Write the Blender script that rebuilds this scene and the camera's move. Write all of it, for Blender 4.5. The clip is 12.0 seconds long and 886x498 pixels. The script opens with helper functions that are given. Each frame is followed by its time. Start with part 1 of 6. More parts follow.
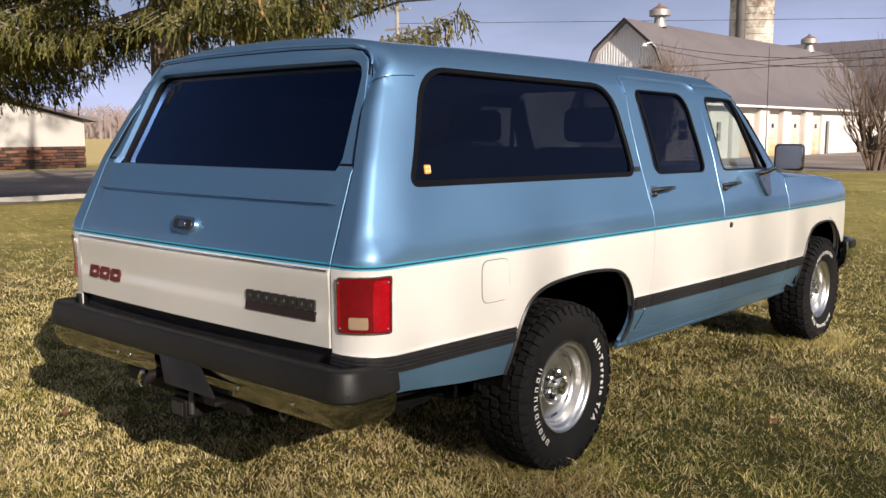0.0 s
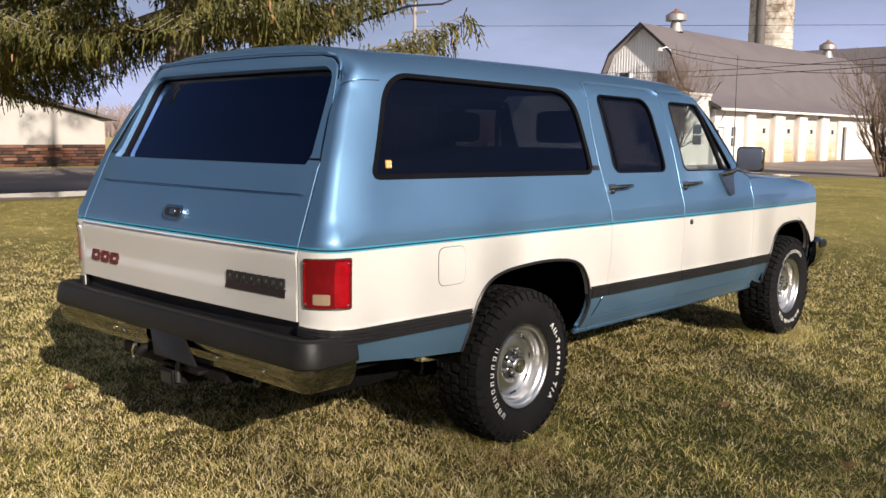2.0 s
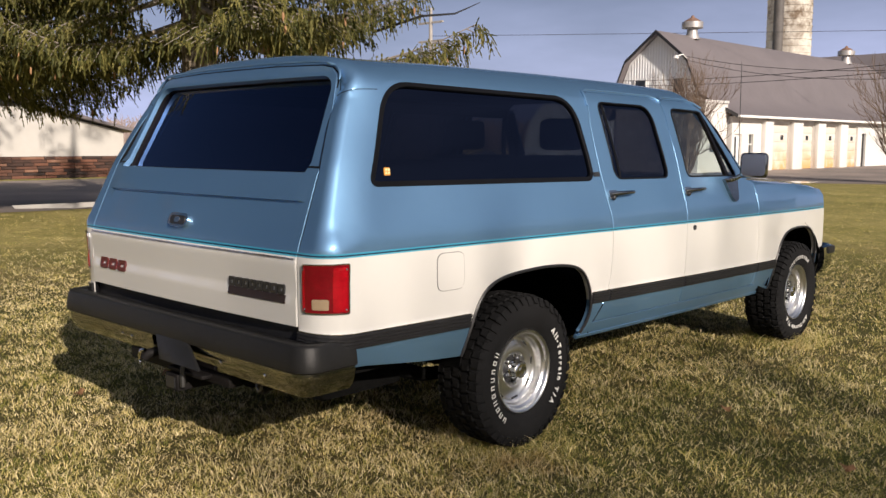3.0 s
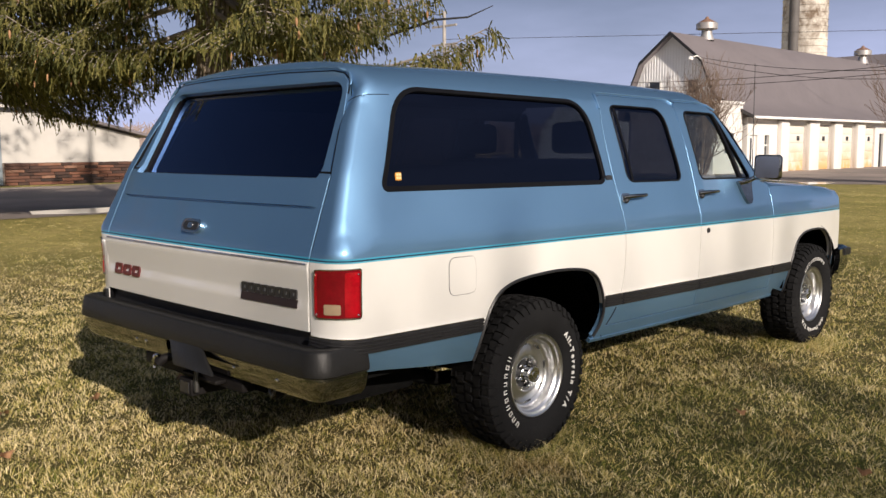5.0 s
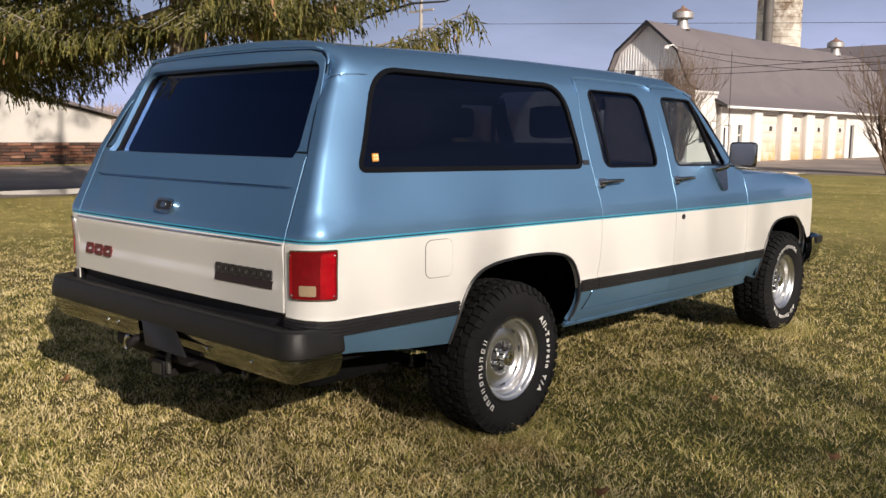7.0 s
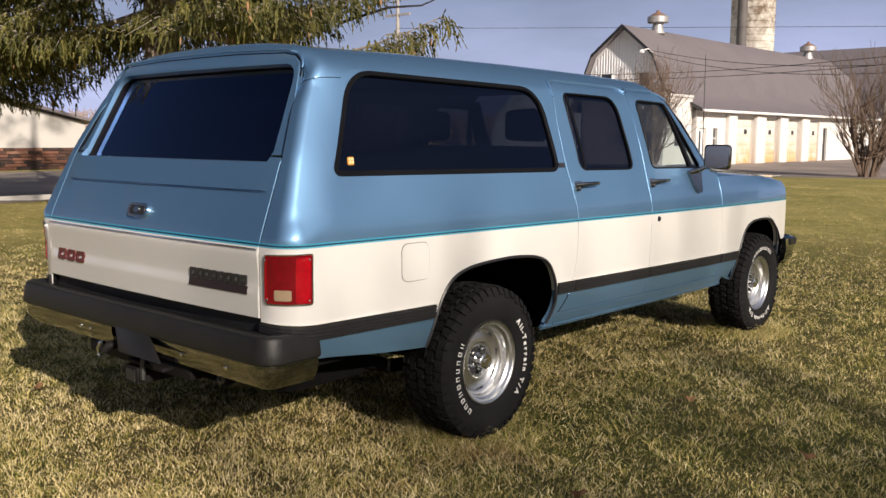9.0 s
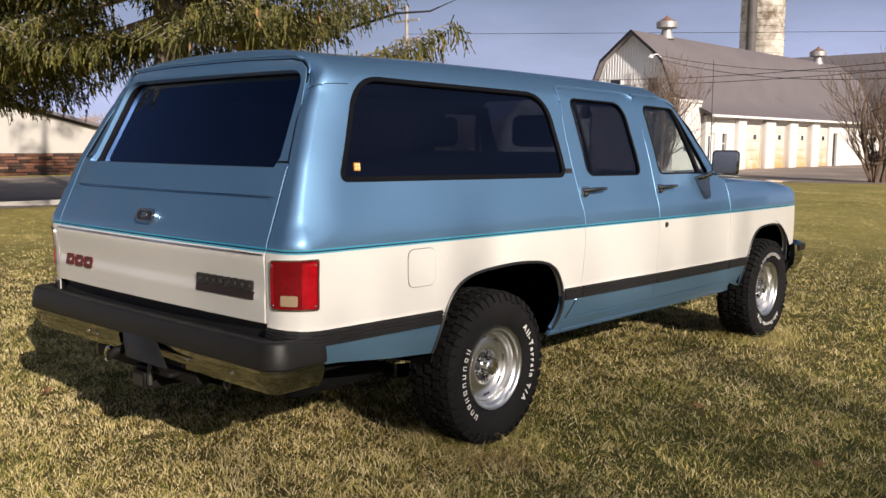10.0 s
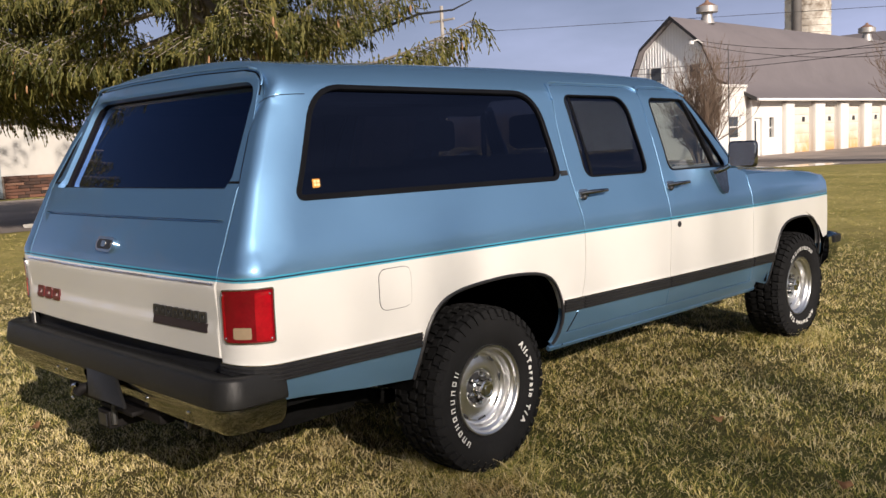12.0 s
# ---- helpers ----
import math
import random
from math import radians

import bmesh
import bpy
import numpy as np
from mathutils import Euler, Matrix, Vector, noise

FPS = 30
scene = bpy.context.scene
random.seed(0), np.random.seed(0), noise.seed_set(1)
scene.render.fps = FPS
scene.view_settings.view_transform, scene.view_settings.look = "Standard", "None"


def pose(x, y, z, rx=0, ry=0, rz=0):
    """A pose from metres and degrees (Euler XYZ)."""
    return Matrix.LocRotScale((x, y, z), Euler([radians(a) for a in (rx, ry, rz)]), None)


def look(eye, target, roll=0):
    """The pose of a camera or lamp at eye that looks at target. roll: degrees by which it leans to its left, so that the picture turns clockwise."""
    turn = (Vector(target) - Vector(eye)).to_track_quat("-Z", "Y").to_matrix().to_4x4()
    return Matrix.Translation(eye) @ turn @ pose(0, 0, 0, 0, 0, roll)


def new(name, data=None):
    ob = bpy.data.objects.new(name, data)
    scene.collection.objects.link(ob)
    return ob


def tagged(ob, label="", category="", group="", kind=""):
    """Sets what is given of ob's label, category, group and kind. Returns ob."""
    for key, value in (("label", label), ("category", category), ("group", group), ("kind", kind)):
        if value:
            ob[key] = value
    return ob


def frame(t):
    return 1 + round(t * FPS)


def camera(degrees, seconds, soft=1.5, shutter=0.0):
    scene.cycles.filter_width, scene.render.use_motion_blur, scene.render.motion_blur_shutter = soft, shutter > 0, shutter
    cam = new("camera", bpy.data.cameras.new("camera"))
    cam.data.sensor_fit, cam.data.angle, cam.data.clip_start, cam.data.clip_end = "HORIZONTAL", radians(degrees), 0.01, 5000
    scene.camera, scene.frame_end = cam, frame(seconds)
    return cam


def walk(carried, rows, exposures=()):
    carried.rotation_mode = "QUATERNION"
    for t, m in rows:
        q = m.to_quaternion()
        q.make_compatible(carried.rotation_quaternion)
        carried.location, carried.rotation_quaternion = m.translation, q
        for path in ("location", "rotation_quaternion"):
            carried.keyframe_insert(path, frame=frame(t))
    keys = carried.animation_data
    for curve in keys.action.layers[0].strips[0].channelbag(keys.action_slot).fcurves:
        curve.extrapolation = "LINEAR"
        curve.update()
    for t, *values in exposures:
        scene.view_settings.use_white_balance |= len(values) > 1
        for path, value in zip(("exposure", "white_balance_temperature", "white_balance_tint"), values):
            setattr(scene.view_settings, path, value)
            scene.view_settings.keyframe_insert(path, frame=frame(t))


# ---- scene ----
cam = camera(52.7, 12.0)
PATH = [
    (0, (3.067, -3.257, 1.502), (1.765, -1.761, 1.245), -0.1),
    (0.5, (3.087, -3.374, 1.511), (1.809, -1.853, 1.276), -0.4),
    (1, (3.14, -3.452, 1.525), (1.873, -1.92, 1.304), -0.7),
    (1.5, (3.262, -3.442, 1.516), (1.975, -1.928, 1.287), -0.2),
    (2, (3.489, -3.382, 1.49), (2.157, -1.912, 1.238), 0.5),
    (2.5, (3.59, -3.359, 1.484), (2.231, -1.912, 1.238), 0.5),
    (3, (3.586, -3.367, 1.483), (2.222, -1.922, 1.251), 0.1),
    (5, (3.597, -3.359, 1.489), (2.209, -1.937, 1.264), -0.3),
    (5.5, (3.584, -3.365, 1.483), (2.135, -2.009, 1.238), -0.6),
    (6, (3.565, -3.374, 1.476), (2.047, -2.101, 1.204), -0.2),
    (6.5, (3.564, -3.372, 1.472), (2.092, -2.044, 1.207), 0.4),
    (7, (3.578, -3.353, 1.472), (2.234, -1.894, 1.216), 0.5),
    (7.5, (3.591, -3.349, 1.468), (2.293, -1.847, 1.222), 0.0),
    (9.5, (3.577, -3.338, 1.468), (2.262, -1.85, 1.224), 0.4),
    (10, (3.587, -3.335, 1.47), (2.263, -1.855, 1.235), 0.3),
    (10.5, (3.59, -3.334, 1.477), (2.246, -1.871, 1.246), -0.1),
    (11, (3.613, -3.31, 1.485), (2.256, -1.861, 1.239), -0.4),
    (11.5, (3.63, -3.186, 1.482), (2.278, -1.732, 1.234), -1.3),
    (12, (3.602, -2.904, 1.501), (2.197, -1.501, 1.266), -2.6),
]
walk(cam, [(t, look(eye, target, roll)) for t, eye, target, roll in PATH], exposures=[(0, 0.44, 6120, 15), (2.0, 0.41, 6120, 15), (2.7, 0.29, 6120, 15), (12, 0.32, 6120, 15)])

# ---- world, sun, exposure ----
SUN_DIR = Vector((2.25, -0.80, 1.0)).normalized()
world = bpy.data.worlds.new("sky_world")
scene.world = world
world.use_nodes = True
wn, wl = world.node_tree.nodes, world.node_tree.links
sky = wn.new("ShaderNodeTexSky")
sky.sky_type = "NISHITA"
sky.sun_disc = False
sky.sun_elevation = math.asin(SUN_DIR.z)
sky.sun_rotation = math.atan2(SUN_DIR.x, SUN_DIR.y)
sky.air_density, sky.dust_density, sky.ozone_density = 1.0, 0.8, 2.5
# thin high haze and cloud over the blue
way = wn.new("ShaderNodeTexCoord")
stretch = wn.new("ShaderNodeMapping")
stretch.inputs["Scale"].default_value = (1.0, 1.0, 3.5)
wl.new(way.outputs["Generated"], stretch.inputs[0])
cloud = wn.new("ShaderNodeTexNoise")
cloud.inputs["Scale"].default_value, cloud.inputs["Detail"].default_value, cloud.inputs["Roughness"].default_value = 2.3, 6.0, 0.55
wl.new(stretch.outputs[0], cloud.inputs["Vector"])
haze = wn.new("ShaderNodeMapRange")
haze.inputs[1].default_value, haze.inputs[2].default_value, haze.inputs[3].default_value, haze.inputs[4].default_value = 0.36, 0.66, 0.58, 1.0
wl.new(cloud.outputs["Fac"], haze.inputs[0])
veil = wn.new("ShaderNodeMix")
veil.data_type = "RGBA"
height = wn.new("ShaderNodeSeparateXYZ")
wl.new(way.outputs["Generated"], height.inputs[0])
low = wn.new("ShaderNodeMapRange")
low.interpolation_type = "SMOOTHSTEP"
low.inputs[1].default_value, low.inputs[2].default_value, low.inputs[3].default_value, low.inputs[4].default_value = 0.02, 0.28, 1.0, 0.0
wl.new(height.outputs[2], low.inputs[0])
thin = wn.new("ShaderNodeMath")
thin.operation = "MULTIPLY"
wl.new(haze.outputs[0], thin.inputs[0])
wl.new(low.outputs[0], thin.inputs[1])
toward = wn.new("ShaderNodeVectorMath")
toward.operation = "DOT_PRODUCT"
wl.new(way.outputs["Generated"], toward.inputs[0])
toward.inputs[1].default_value = SUN_DIR
glow = wn.new("ShaderNodeMapRange")
glow.interpolation_type = "SMOOTHSTEP"
glow.inputs[1].default_value, glow.inputs[2].default_value, glow.inputs[3].default_value, glow.inputs[4].default_value = -0.1, 1.0, 0.0, 0.8
wl.new(toward.outputs["Value"], glow.inputs[0])
bright = wn.new("ShaderNodeMath")
bright.operation = "MULTIPLY"
wl.new(haze.outputs[0], bright.inputs[0])
wl.new(glow.outputs[0], bright.inputs[1])
most = wn.new("ShaderNodeMath")
most.operation = "MAXIMUM"
wl.new(thin.outputs[0], most.inputs[0])
wl.new(bright.outputs[0], most.inputs[1])
wl.new(most.outputs[0], veil.inputs[0])
wl.new(sky.outputs[0], veil.inputs[6])
warm = wn.new("ShaderNodeMix")
warm.data_type = "RGBA"
wl.new(glow.outputs[0], warm.inputs[0])
warm.inputs[6].default_value, warm.inputs[7].default_value = (21.0, 22.8, 31.4, 1), (28.5, 27.8, 26.5, 1)
wl.new(warm.outputs[2], veil.inputs[7])
wl.new(veil.outputs[2], wn["Background"].inputs[0])
wn["Background"].inputs[1].default_value = 0.0229
sun_data = bpy.data.lights.new("sun", "SUN")
sun_data.energy, sun_data.angle, sun_data.color = 5.0, radians(0.7), (1.0, 0.87, 0.69)
sun = new("sun", sun_data)
sun.matrix_world = look(tuple(SUN_DIR * 60), (0, 0, 0))


# ---- material helpers ----
class Nodes:
    """A short way to wire a node material."""

    def __init__(self, name):
        self.mat = bpy.data.materials.new(name)
        self.mat.use_nodes = True
        self.tree = self.mat.node_tree
        self.tree.nodes.clear()
        self.out = self.tree.nodes.new("ShaderNodeOutputMaterial")

    def node(self, kind, values=None, operation="", data_type="", blend_type=""):
        n = self.tree.nodes.new("ShaderNode" + kind)
        if operation:
            n.operation = operation
        if data_type:
            n.data_type = data_type
        if blend_type:
            n.blend_type = blend_type
        for k, v in (values or {}).items():
            if isinstance(v, bpy.types.NodeSocket):
                self.tree.links.new(v, n.inputs[k])
            else:
                n.inputs[k].default_value = v
        return n

    def noise(self, scale, detail=4.0, rough=0.6, vector=None, distortion=0.0):
        v = {"Scale": scale, "Detail": detail, "Roughness": rough, "Distortion": distortion}
        if vector is not None:
            v["Vector"] = vector
        return self.node("TexNoise", v).outputs["Fac"]

    def ramp(self, fac, stops, mode="LINEAR"):
        n = self.node("ValToRGB", {"Fac": fac})
        n.color_ramp.interpolation = mode
        els = n.color_ramp.elements
        while len(els) < len(stops):
            els.new(0.5)
        for e, (p, c) in zip(els, stops):
            e.position = p
            e.color = (*c, 1) if len(c) == 3 else c
        return n.outputs["Color"]

    def mix(self, fac, a, b, mode="MIX"):
        n = self.node("Mix", data_type="RGBA", blend_type=mode)
        for i, v in ((0, fac), (6, a), (7, b)):
            if isinstance(v, bpy.types.NodeSocket):
                self.tree.links.new(v, n.inputs[i])
            else:
                n.inputs[i].default_value = v if i == 0 else ((*v, 1) if len(v) == 3 else v)
        return n.outputs[2]

    def maths(self, op, a, b=0.0, c=0.0):
        return self.node("Math", {0: a, 1: b, 2: c}, operation=op).outputs[0]

    def bump(self, height, strength=0.3, distance=0.01):
        return self.node("Bump", {"Height": height, "Strength": strength, "Distance": distance}).outputs[0]

    def finish(self, **values):
        p = self.node("BsdfPrincipled", {k.replace("_", " "): v for k, v in values.items()})
        self.tree.links.new(p.outputs[0], self.out.inputs[0])
        return self.mat


def place_coords(m):
    return m.node("NewGeometry").outputs["Position"]


def plain(name, color, rough=0.5, metal=0.0, vary=0.15, scale=8.0, bump=0.0, fine=60.0, coat=0.0, spec=0.5):
    """A surface with variation at two scales."""
    m = Nodes(name)
    co = m.node("TexCoord").outputs["Object"]
    big = m.noise(scale, 4, 0.6, co)
    small = m.noise(scale * fine / 8, 3, 0.6, co)
    f = m.maths("MULTIPLY_ADD", small, 0.4, m.maths("MULTIPLY", big, 0.6))
    lo = tuple(c * (1 - vary) for c in color)
    hi = tuple(min(1, c * (1 + vary)) for c in color)
    col = m.ramp(f, [(0.3, lo), (0.7, hi)])
    r = m.maths("MULTIPLY_ADD", big, 0.25 * rough, rough * 0.87)
    v = {"Base_Color": col, "Roughness": r, "Metallic": metal, "Specular_IOR_Level": spec}
    if bump:
        v["Normal"] = m.bump(small, bump, 0.004)
    if coat:
        v["Coat_Weight"], v["Coat_Roughness"] = coat, 0.04
    return m.finish(**v)


def tinted_glass(name, tint, gloss=(1, 1, 1), least=0.05):
    m = Nodes(name)
    co = m.node("TexCoord").outputs["Object"]
    clear = m.node("BsdfTransparent", {"Color": (*tint, 1)})
    shiny = m.node("BsdfGlossy", {"Color": (*gloss, 1), "Roughness": 0.015})
    shiny.inputs["Normal"].default_value = (0, 0, 0)
    nb = m.bump(m.noise(1.2, 2, 0.5, co), 0.02, 0.02)
    m.tree.links.new(nb, shiny.inputs["Normal"])
    edge = m.node("LayerWeight", {"Blend": 0.5}).outputs["Facing"]
    fr = m.maths("MULTIPLY_ADD", m.maths("POWER", edge, 4.0), 0.9, least)
    mx = m.node("MixShader", {0: fr, 1: clear.outputs[0], 2: shiny.outputs[0]})
    m.tree.links.new(mx.outputs[0], m.out.inputs[0])
    return m.mat


# ---- mesh helpers ----
def mesh_of(name, verts, faces, mats=(), smooth=False):
    me = bpy.data.meshes.new(name)
    me.from_pydata(verts, [], faces)
    for x in mats:
        me.materials.append(x)
    if smooth:
        me.polygons.foreach_set("use_smooth", [True] * len(me.polygons))
    me.update()
    return me


def part(name, bm, material, parent, label="", smooth=True, angle=40.0):
    """Links a bmesh as one mesh object under a thing or a part; edges sharper than the angle stay hard."""
    me = bpy.data.meshes.new(name)
    bm.normal_update()
    lim = radians(angle)
    for f in bm.faces:
        f.smooth = smooth
    if smooth:
        for e in bm.edges:
            if len(e.link_faces) == 2 and e.calc_face_angle(0) > lim:
                e.smooth = False
    bm.to_mesh(me)
    bm.free()
    for x in (material if isinstance(material, (list, tuple)) else [material]):
        me.materials.append(x)
    ob = new(name, me)
    if parent is not None:
        ob.parent = parent
    if label:
        tagged(ob, label)
    return ob


def thing(name, label, category, at=(0, 0, 0), group="", kind="", turn=0.0):
    ob = new(name)
    ob.empty_display_size = 0.2
    ob.matrix_world = pose(*at, 0, 0, turn)
    return tagged(ob, label, category, group, kind)


def box(bm, x0, x1, y0, y1, z0, z1, bevel=0.0, seg=2):
    vs = [bm.verts.new((x, y, z)) for z in (z0, z1) for y in (y0, y1) for x in (x0, x1)]
    fs = [bm.faces.new([vs[i] for i in q]) for q in ((0, 2, 3, 1), (4, 5, 7, 6), (0, 1, 5, 4), (2, 6, 7, 3), (0, 4, 6, 2), (1, 3, 7, 5))]
    if bevel:
        es = {e for f in fs for e in f.edges}
        bmesh.ops.bevel(bm, geom=list(es), offset=bevel, segments=seg, affect="EDGES", profile=0.5)
    return bm


def boxed(*a, **k):
    return box(bmesh.new(), *a, **k)


def tube(bm, pts, radii, n=8, cap=True):
    """A tapered tube through points."""
    rings = []
    prev = None
    for i, p in enumerate(pts):
        p = Vector(p)
        a = Vector(pts[max(i - 1, 0)])
        b = Vector(pts[min(i + 1, len(pts) - 1)])
        d = (b - a).normalized()
        if prev is None:
            side = d.orthogonal().normalized()
        else:
            side = (prev - d * prev.dot(d)).normalized()
        prev = side
        up = d.cross(side)
        r = radii[i] if isinstance(radii, (list, tuple)) else radii
        rings.append([bm.verts.new(p + (side * math.cos(6.28318 * k / n) + up * math.sin(6.28318 * k / n)) * r) for k in range(n)])
    for a, b in zip(rings, rings[1:]):
        for k in range(n):
            bm.faces.new((a[k], a[(k + 1) % n], b[(k + 1) % n], b[k]))
    if cap:
        bm.faces.new(rings[0][::-1])
        bm.faces.new(rings[-1])
    return bm


def lathe(bm, profile, n=48, axis="X", closed=False):
    """Turns a profile of (along, radius) round an axis through the origin."""
    rings = []
    for a, r in profile:
        ring = []
        for k in range(n):
            c, s = math.cos(2 * math.pi * k / n), math.sin(2 * math.pi * k / n)
            ring.append(bm.verts.new((a, r * c, r * s) if axis == "X" else (r * c, r * s, a)))
        rings.append(ring)
    pairs = list(zip(rings, rings[1:])) + ([(rings[-1], rings[0])] if closed else [])
    for a, b in pairs:
        for k in range(n):
            bm.faces.new((a[k], a[(k + 1) % n], b[(k + 1) % n], b[k]))
    bmesh.ops.recalc_face_normals(bm, faces=bm.faces)
    return bm


def rounded(corners, radii, seg=6):
    """A closed outline with its corners rounded by arcs (quadratic)."""
    out = []
    n = len(corners)
    for i in range(n):
        p, a, b = Vector(corners[i]), Vector(corners[i - 1]), Vector(corners[(i + 1) % n])
        r = radii[i] if isinstance(radii, (list, tuple)) else radii
        if r <= 0:
            out.append((p.x, p.y))
            continue
        da, db = a - p, b - p
        r1, r2 = min(r, da.length * 0.48), min(r, db.length * 0.48)
        s, e = p + da.normalized() * r1, p + db.normalized() * r2
        for k in range(seg + 1):
            u = k / seg
            q = s * (1 - u) ** 2 + p * 2 * u * (1 - u) * 0.85 + e * u * u + (s + e) * 0.5 * 2 * u * (1 - u) * 0.15
            out.append((q.x, q.y))
    return out


def inside(pt, poly):
    x, y = pt
    c = False
    j = len(poly) - 1
    for i in range(len(poly)):
        xi, yi = poly[i]
        xj, yj = poly[j]
        if (yi > y) != (yj > y) and x < (xj - xi) * (y - yi) / (yj - yi) + xi:
            c = not c
        j = i
    return c


def dense(poly, step):
    out = []
    n = len(poly)
    for i in range(n):
        a, b = Vector(poly[i]), Vector(poly[(i + 1) % n])
        k = max(1, int((b - a).length / step))
        out += [tuple(a.lerp(b, j / k)) for j in range(k)]
    return out


def panel(outer, holes, place, step=0.06, depth=0.025, flip=False, lines=()):
    """A curved sheet: a flat outline with holes, laid onto a surface by place(u, v), with a folded rim."""
    from mathutils.geometry import delaunay_2d_cdt
    outer = dense(outer, step)
    holes = [dense(h, step) for h in holes]
    pts = [Vector(p) for p in outer]
    edges = [(i, (i + 1) % len(outer)) for i in range(len(outer))]
    for h in holes:
        o = len(pts)
        pts += [Vector(p) for p in h]
        edges += [(o + i, o + (i + 1) % len(h)) for i in range(len(h))]
    for ln in lines:
        o = len(pts)
        pts += [Vector(p) for p in ln]
        edges += [(o + i, o + i + 1) for i in range(len(ln) - 1)]
    xs, ys = [p[0] for p in outer], [p[1] for p in outer]
    if depth >= 0.02:
        # a close inner row keeps the roll of the edge narrow
        for k, loop in enumerate([outer] + holes):
            turn = sum(p[0] * q[1] - q[0] * p[1] for p, q in zip(loop, loop[1:] + loop[:1]))
            side = (0.005 if turn > 0 else -0.005) * (1 if k == 0 else -1)
            for i, p in enumerate(loop):
                a, b = loop[i - 1], loop[(i + 1) % len(loop)]
                tx, ty = b[0] - a[0], b[1] - a[1]
                ln = math.hypot(tx, ty)
                if ln > 1e-6:
                    q = (p[0] - ty / ln * side, p[1] + tx / ln * side)
                    if inside(q, outer) and not any(inside(q, h) for h in holes):
                        pts.append(Vector(q))
    rim = list(pts)
    rx, ry = np.array([p[0] for p in rim]), np.array([p[1] for p in rim])
    x = min(xs) + step / 2
    while x < max(xs):
        y = min(ys) + step / 2
        while y < max(ys):
            if inside((x, y), outer) and not any(inside((x, y), h) for h in holes):
                if np.min((rx - x) ** 2 + (ry - y) ** 2) > (0.4 * step) ** 2:
                    pts.append(Vector((x, y)))
            y += step
        x += step
    v2, _, f2, *_ = delaunay_2d_cdt(pts, edges, [], 0, 1e-6)
    bm = bmesh.new()
    vs = [bm.verts.new(place(p[0], p[1])) for p in v2]
    for f in f2:
        c = sum((v2[i] for i in f), Vector((0, 0))) / len(f)
        if inside(c, outer) and not any(inside(c, h) for h in holes):
            bm.faces.new([vs[i] for i in (reversed(f) if flip else f)])
    bmesh.ops.delete(bm, geom=[v for v in bm.verts if not v.link_faces], context="VERTS")
    bm.normal_update()
    if depth:
        normals = {v: v.normal.copy() for v in bm.verts}
        border = [e for e in bm.edges if len(e.link_faces) == 1]
        roll = 0.0012 if depth >= 0.02 else 0.0
        away = {}
        for e in border:
            f = e.link_faces[0]
            t = e.verts[1].co - e.verts[0].co
            out = t.cross(f.normal)
            if out.length > 1e-9:
                out.normalize()
                if out.dot(f.calc_center_median() - e.verts[0].co) > 0:
                    out = -out
                for v in e.verts:
                    away[v] = away.get(v, Vector()) + out
        way_in = {tuple(round(c, 7) for c in v.co): (normals[v], away.get(v, Vector()).normalized()) for e in border for v in e.verts}
        for move, drop in (((roll, roll), (0.0, depth - roll)) if roll else ((0.0, depth),)):
            got = bmesh.ops.extrude_edge_only(bm, edges=border)
            ahead = {}
            for v in [g for g in got["geom"] if isinstance(g, bmesh.types.BMVert)]:
                nrm, out = way_in[tuple(round(c, 7) for c in v.co)]
                v.co += out * move - nrm * drop
                ahead[tuple(round(c, 7) for c in v.co)] = (nrm, out)
            way_in = ahead
            border = [g for g in got["geom"] if isinstance(g, bmesh.types.BMEdge) and len(g.link_faces) == 1]
    return bm


def stuff_mesh(name, verts, faces, mat, label, category, smooth=False):
    ob = new(name, mesh_of(name, verts, faces, [mat], smooth))
    return tagged(ob, label, category, kind="stuff")

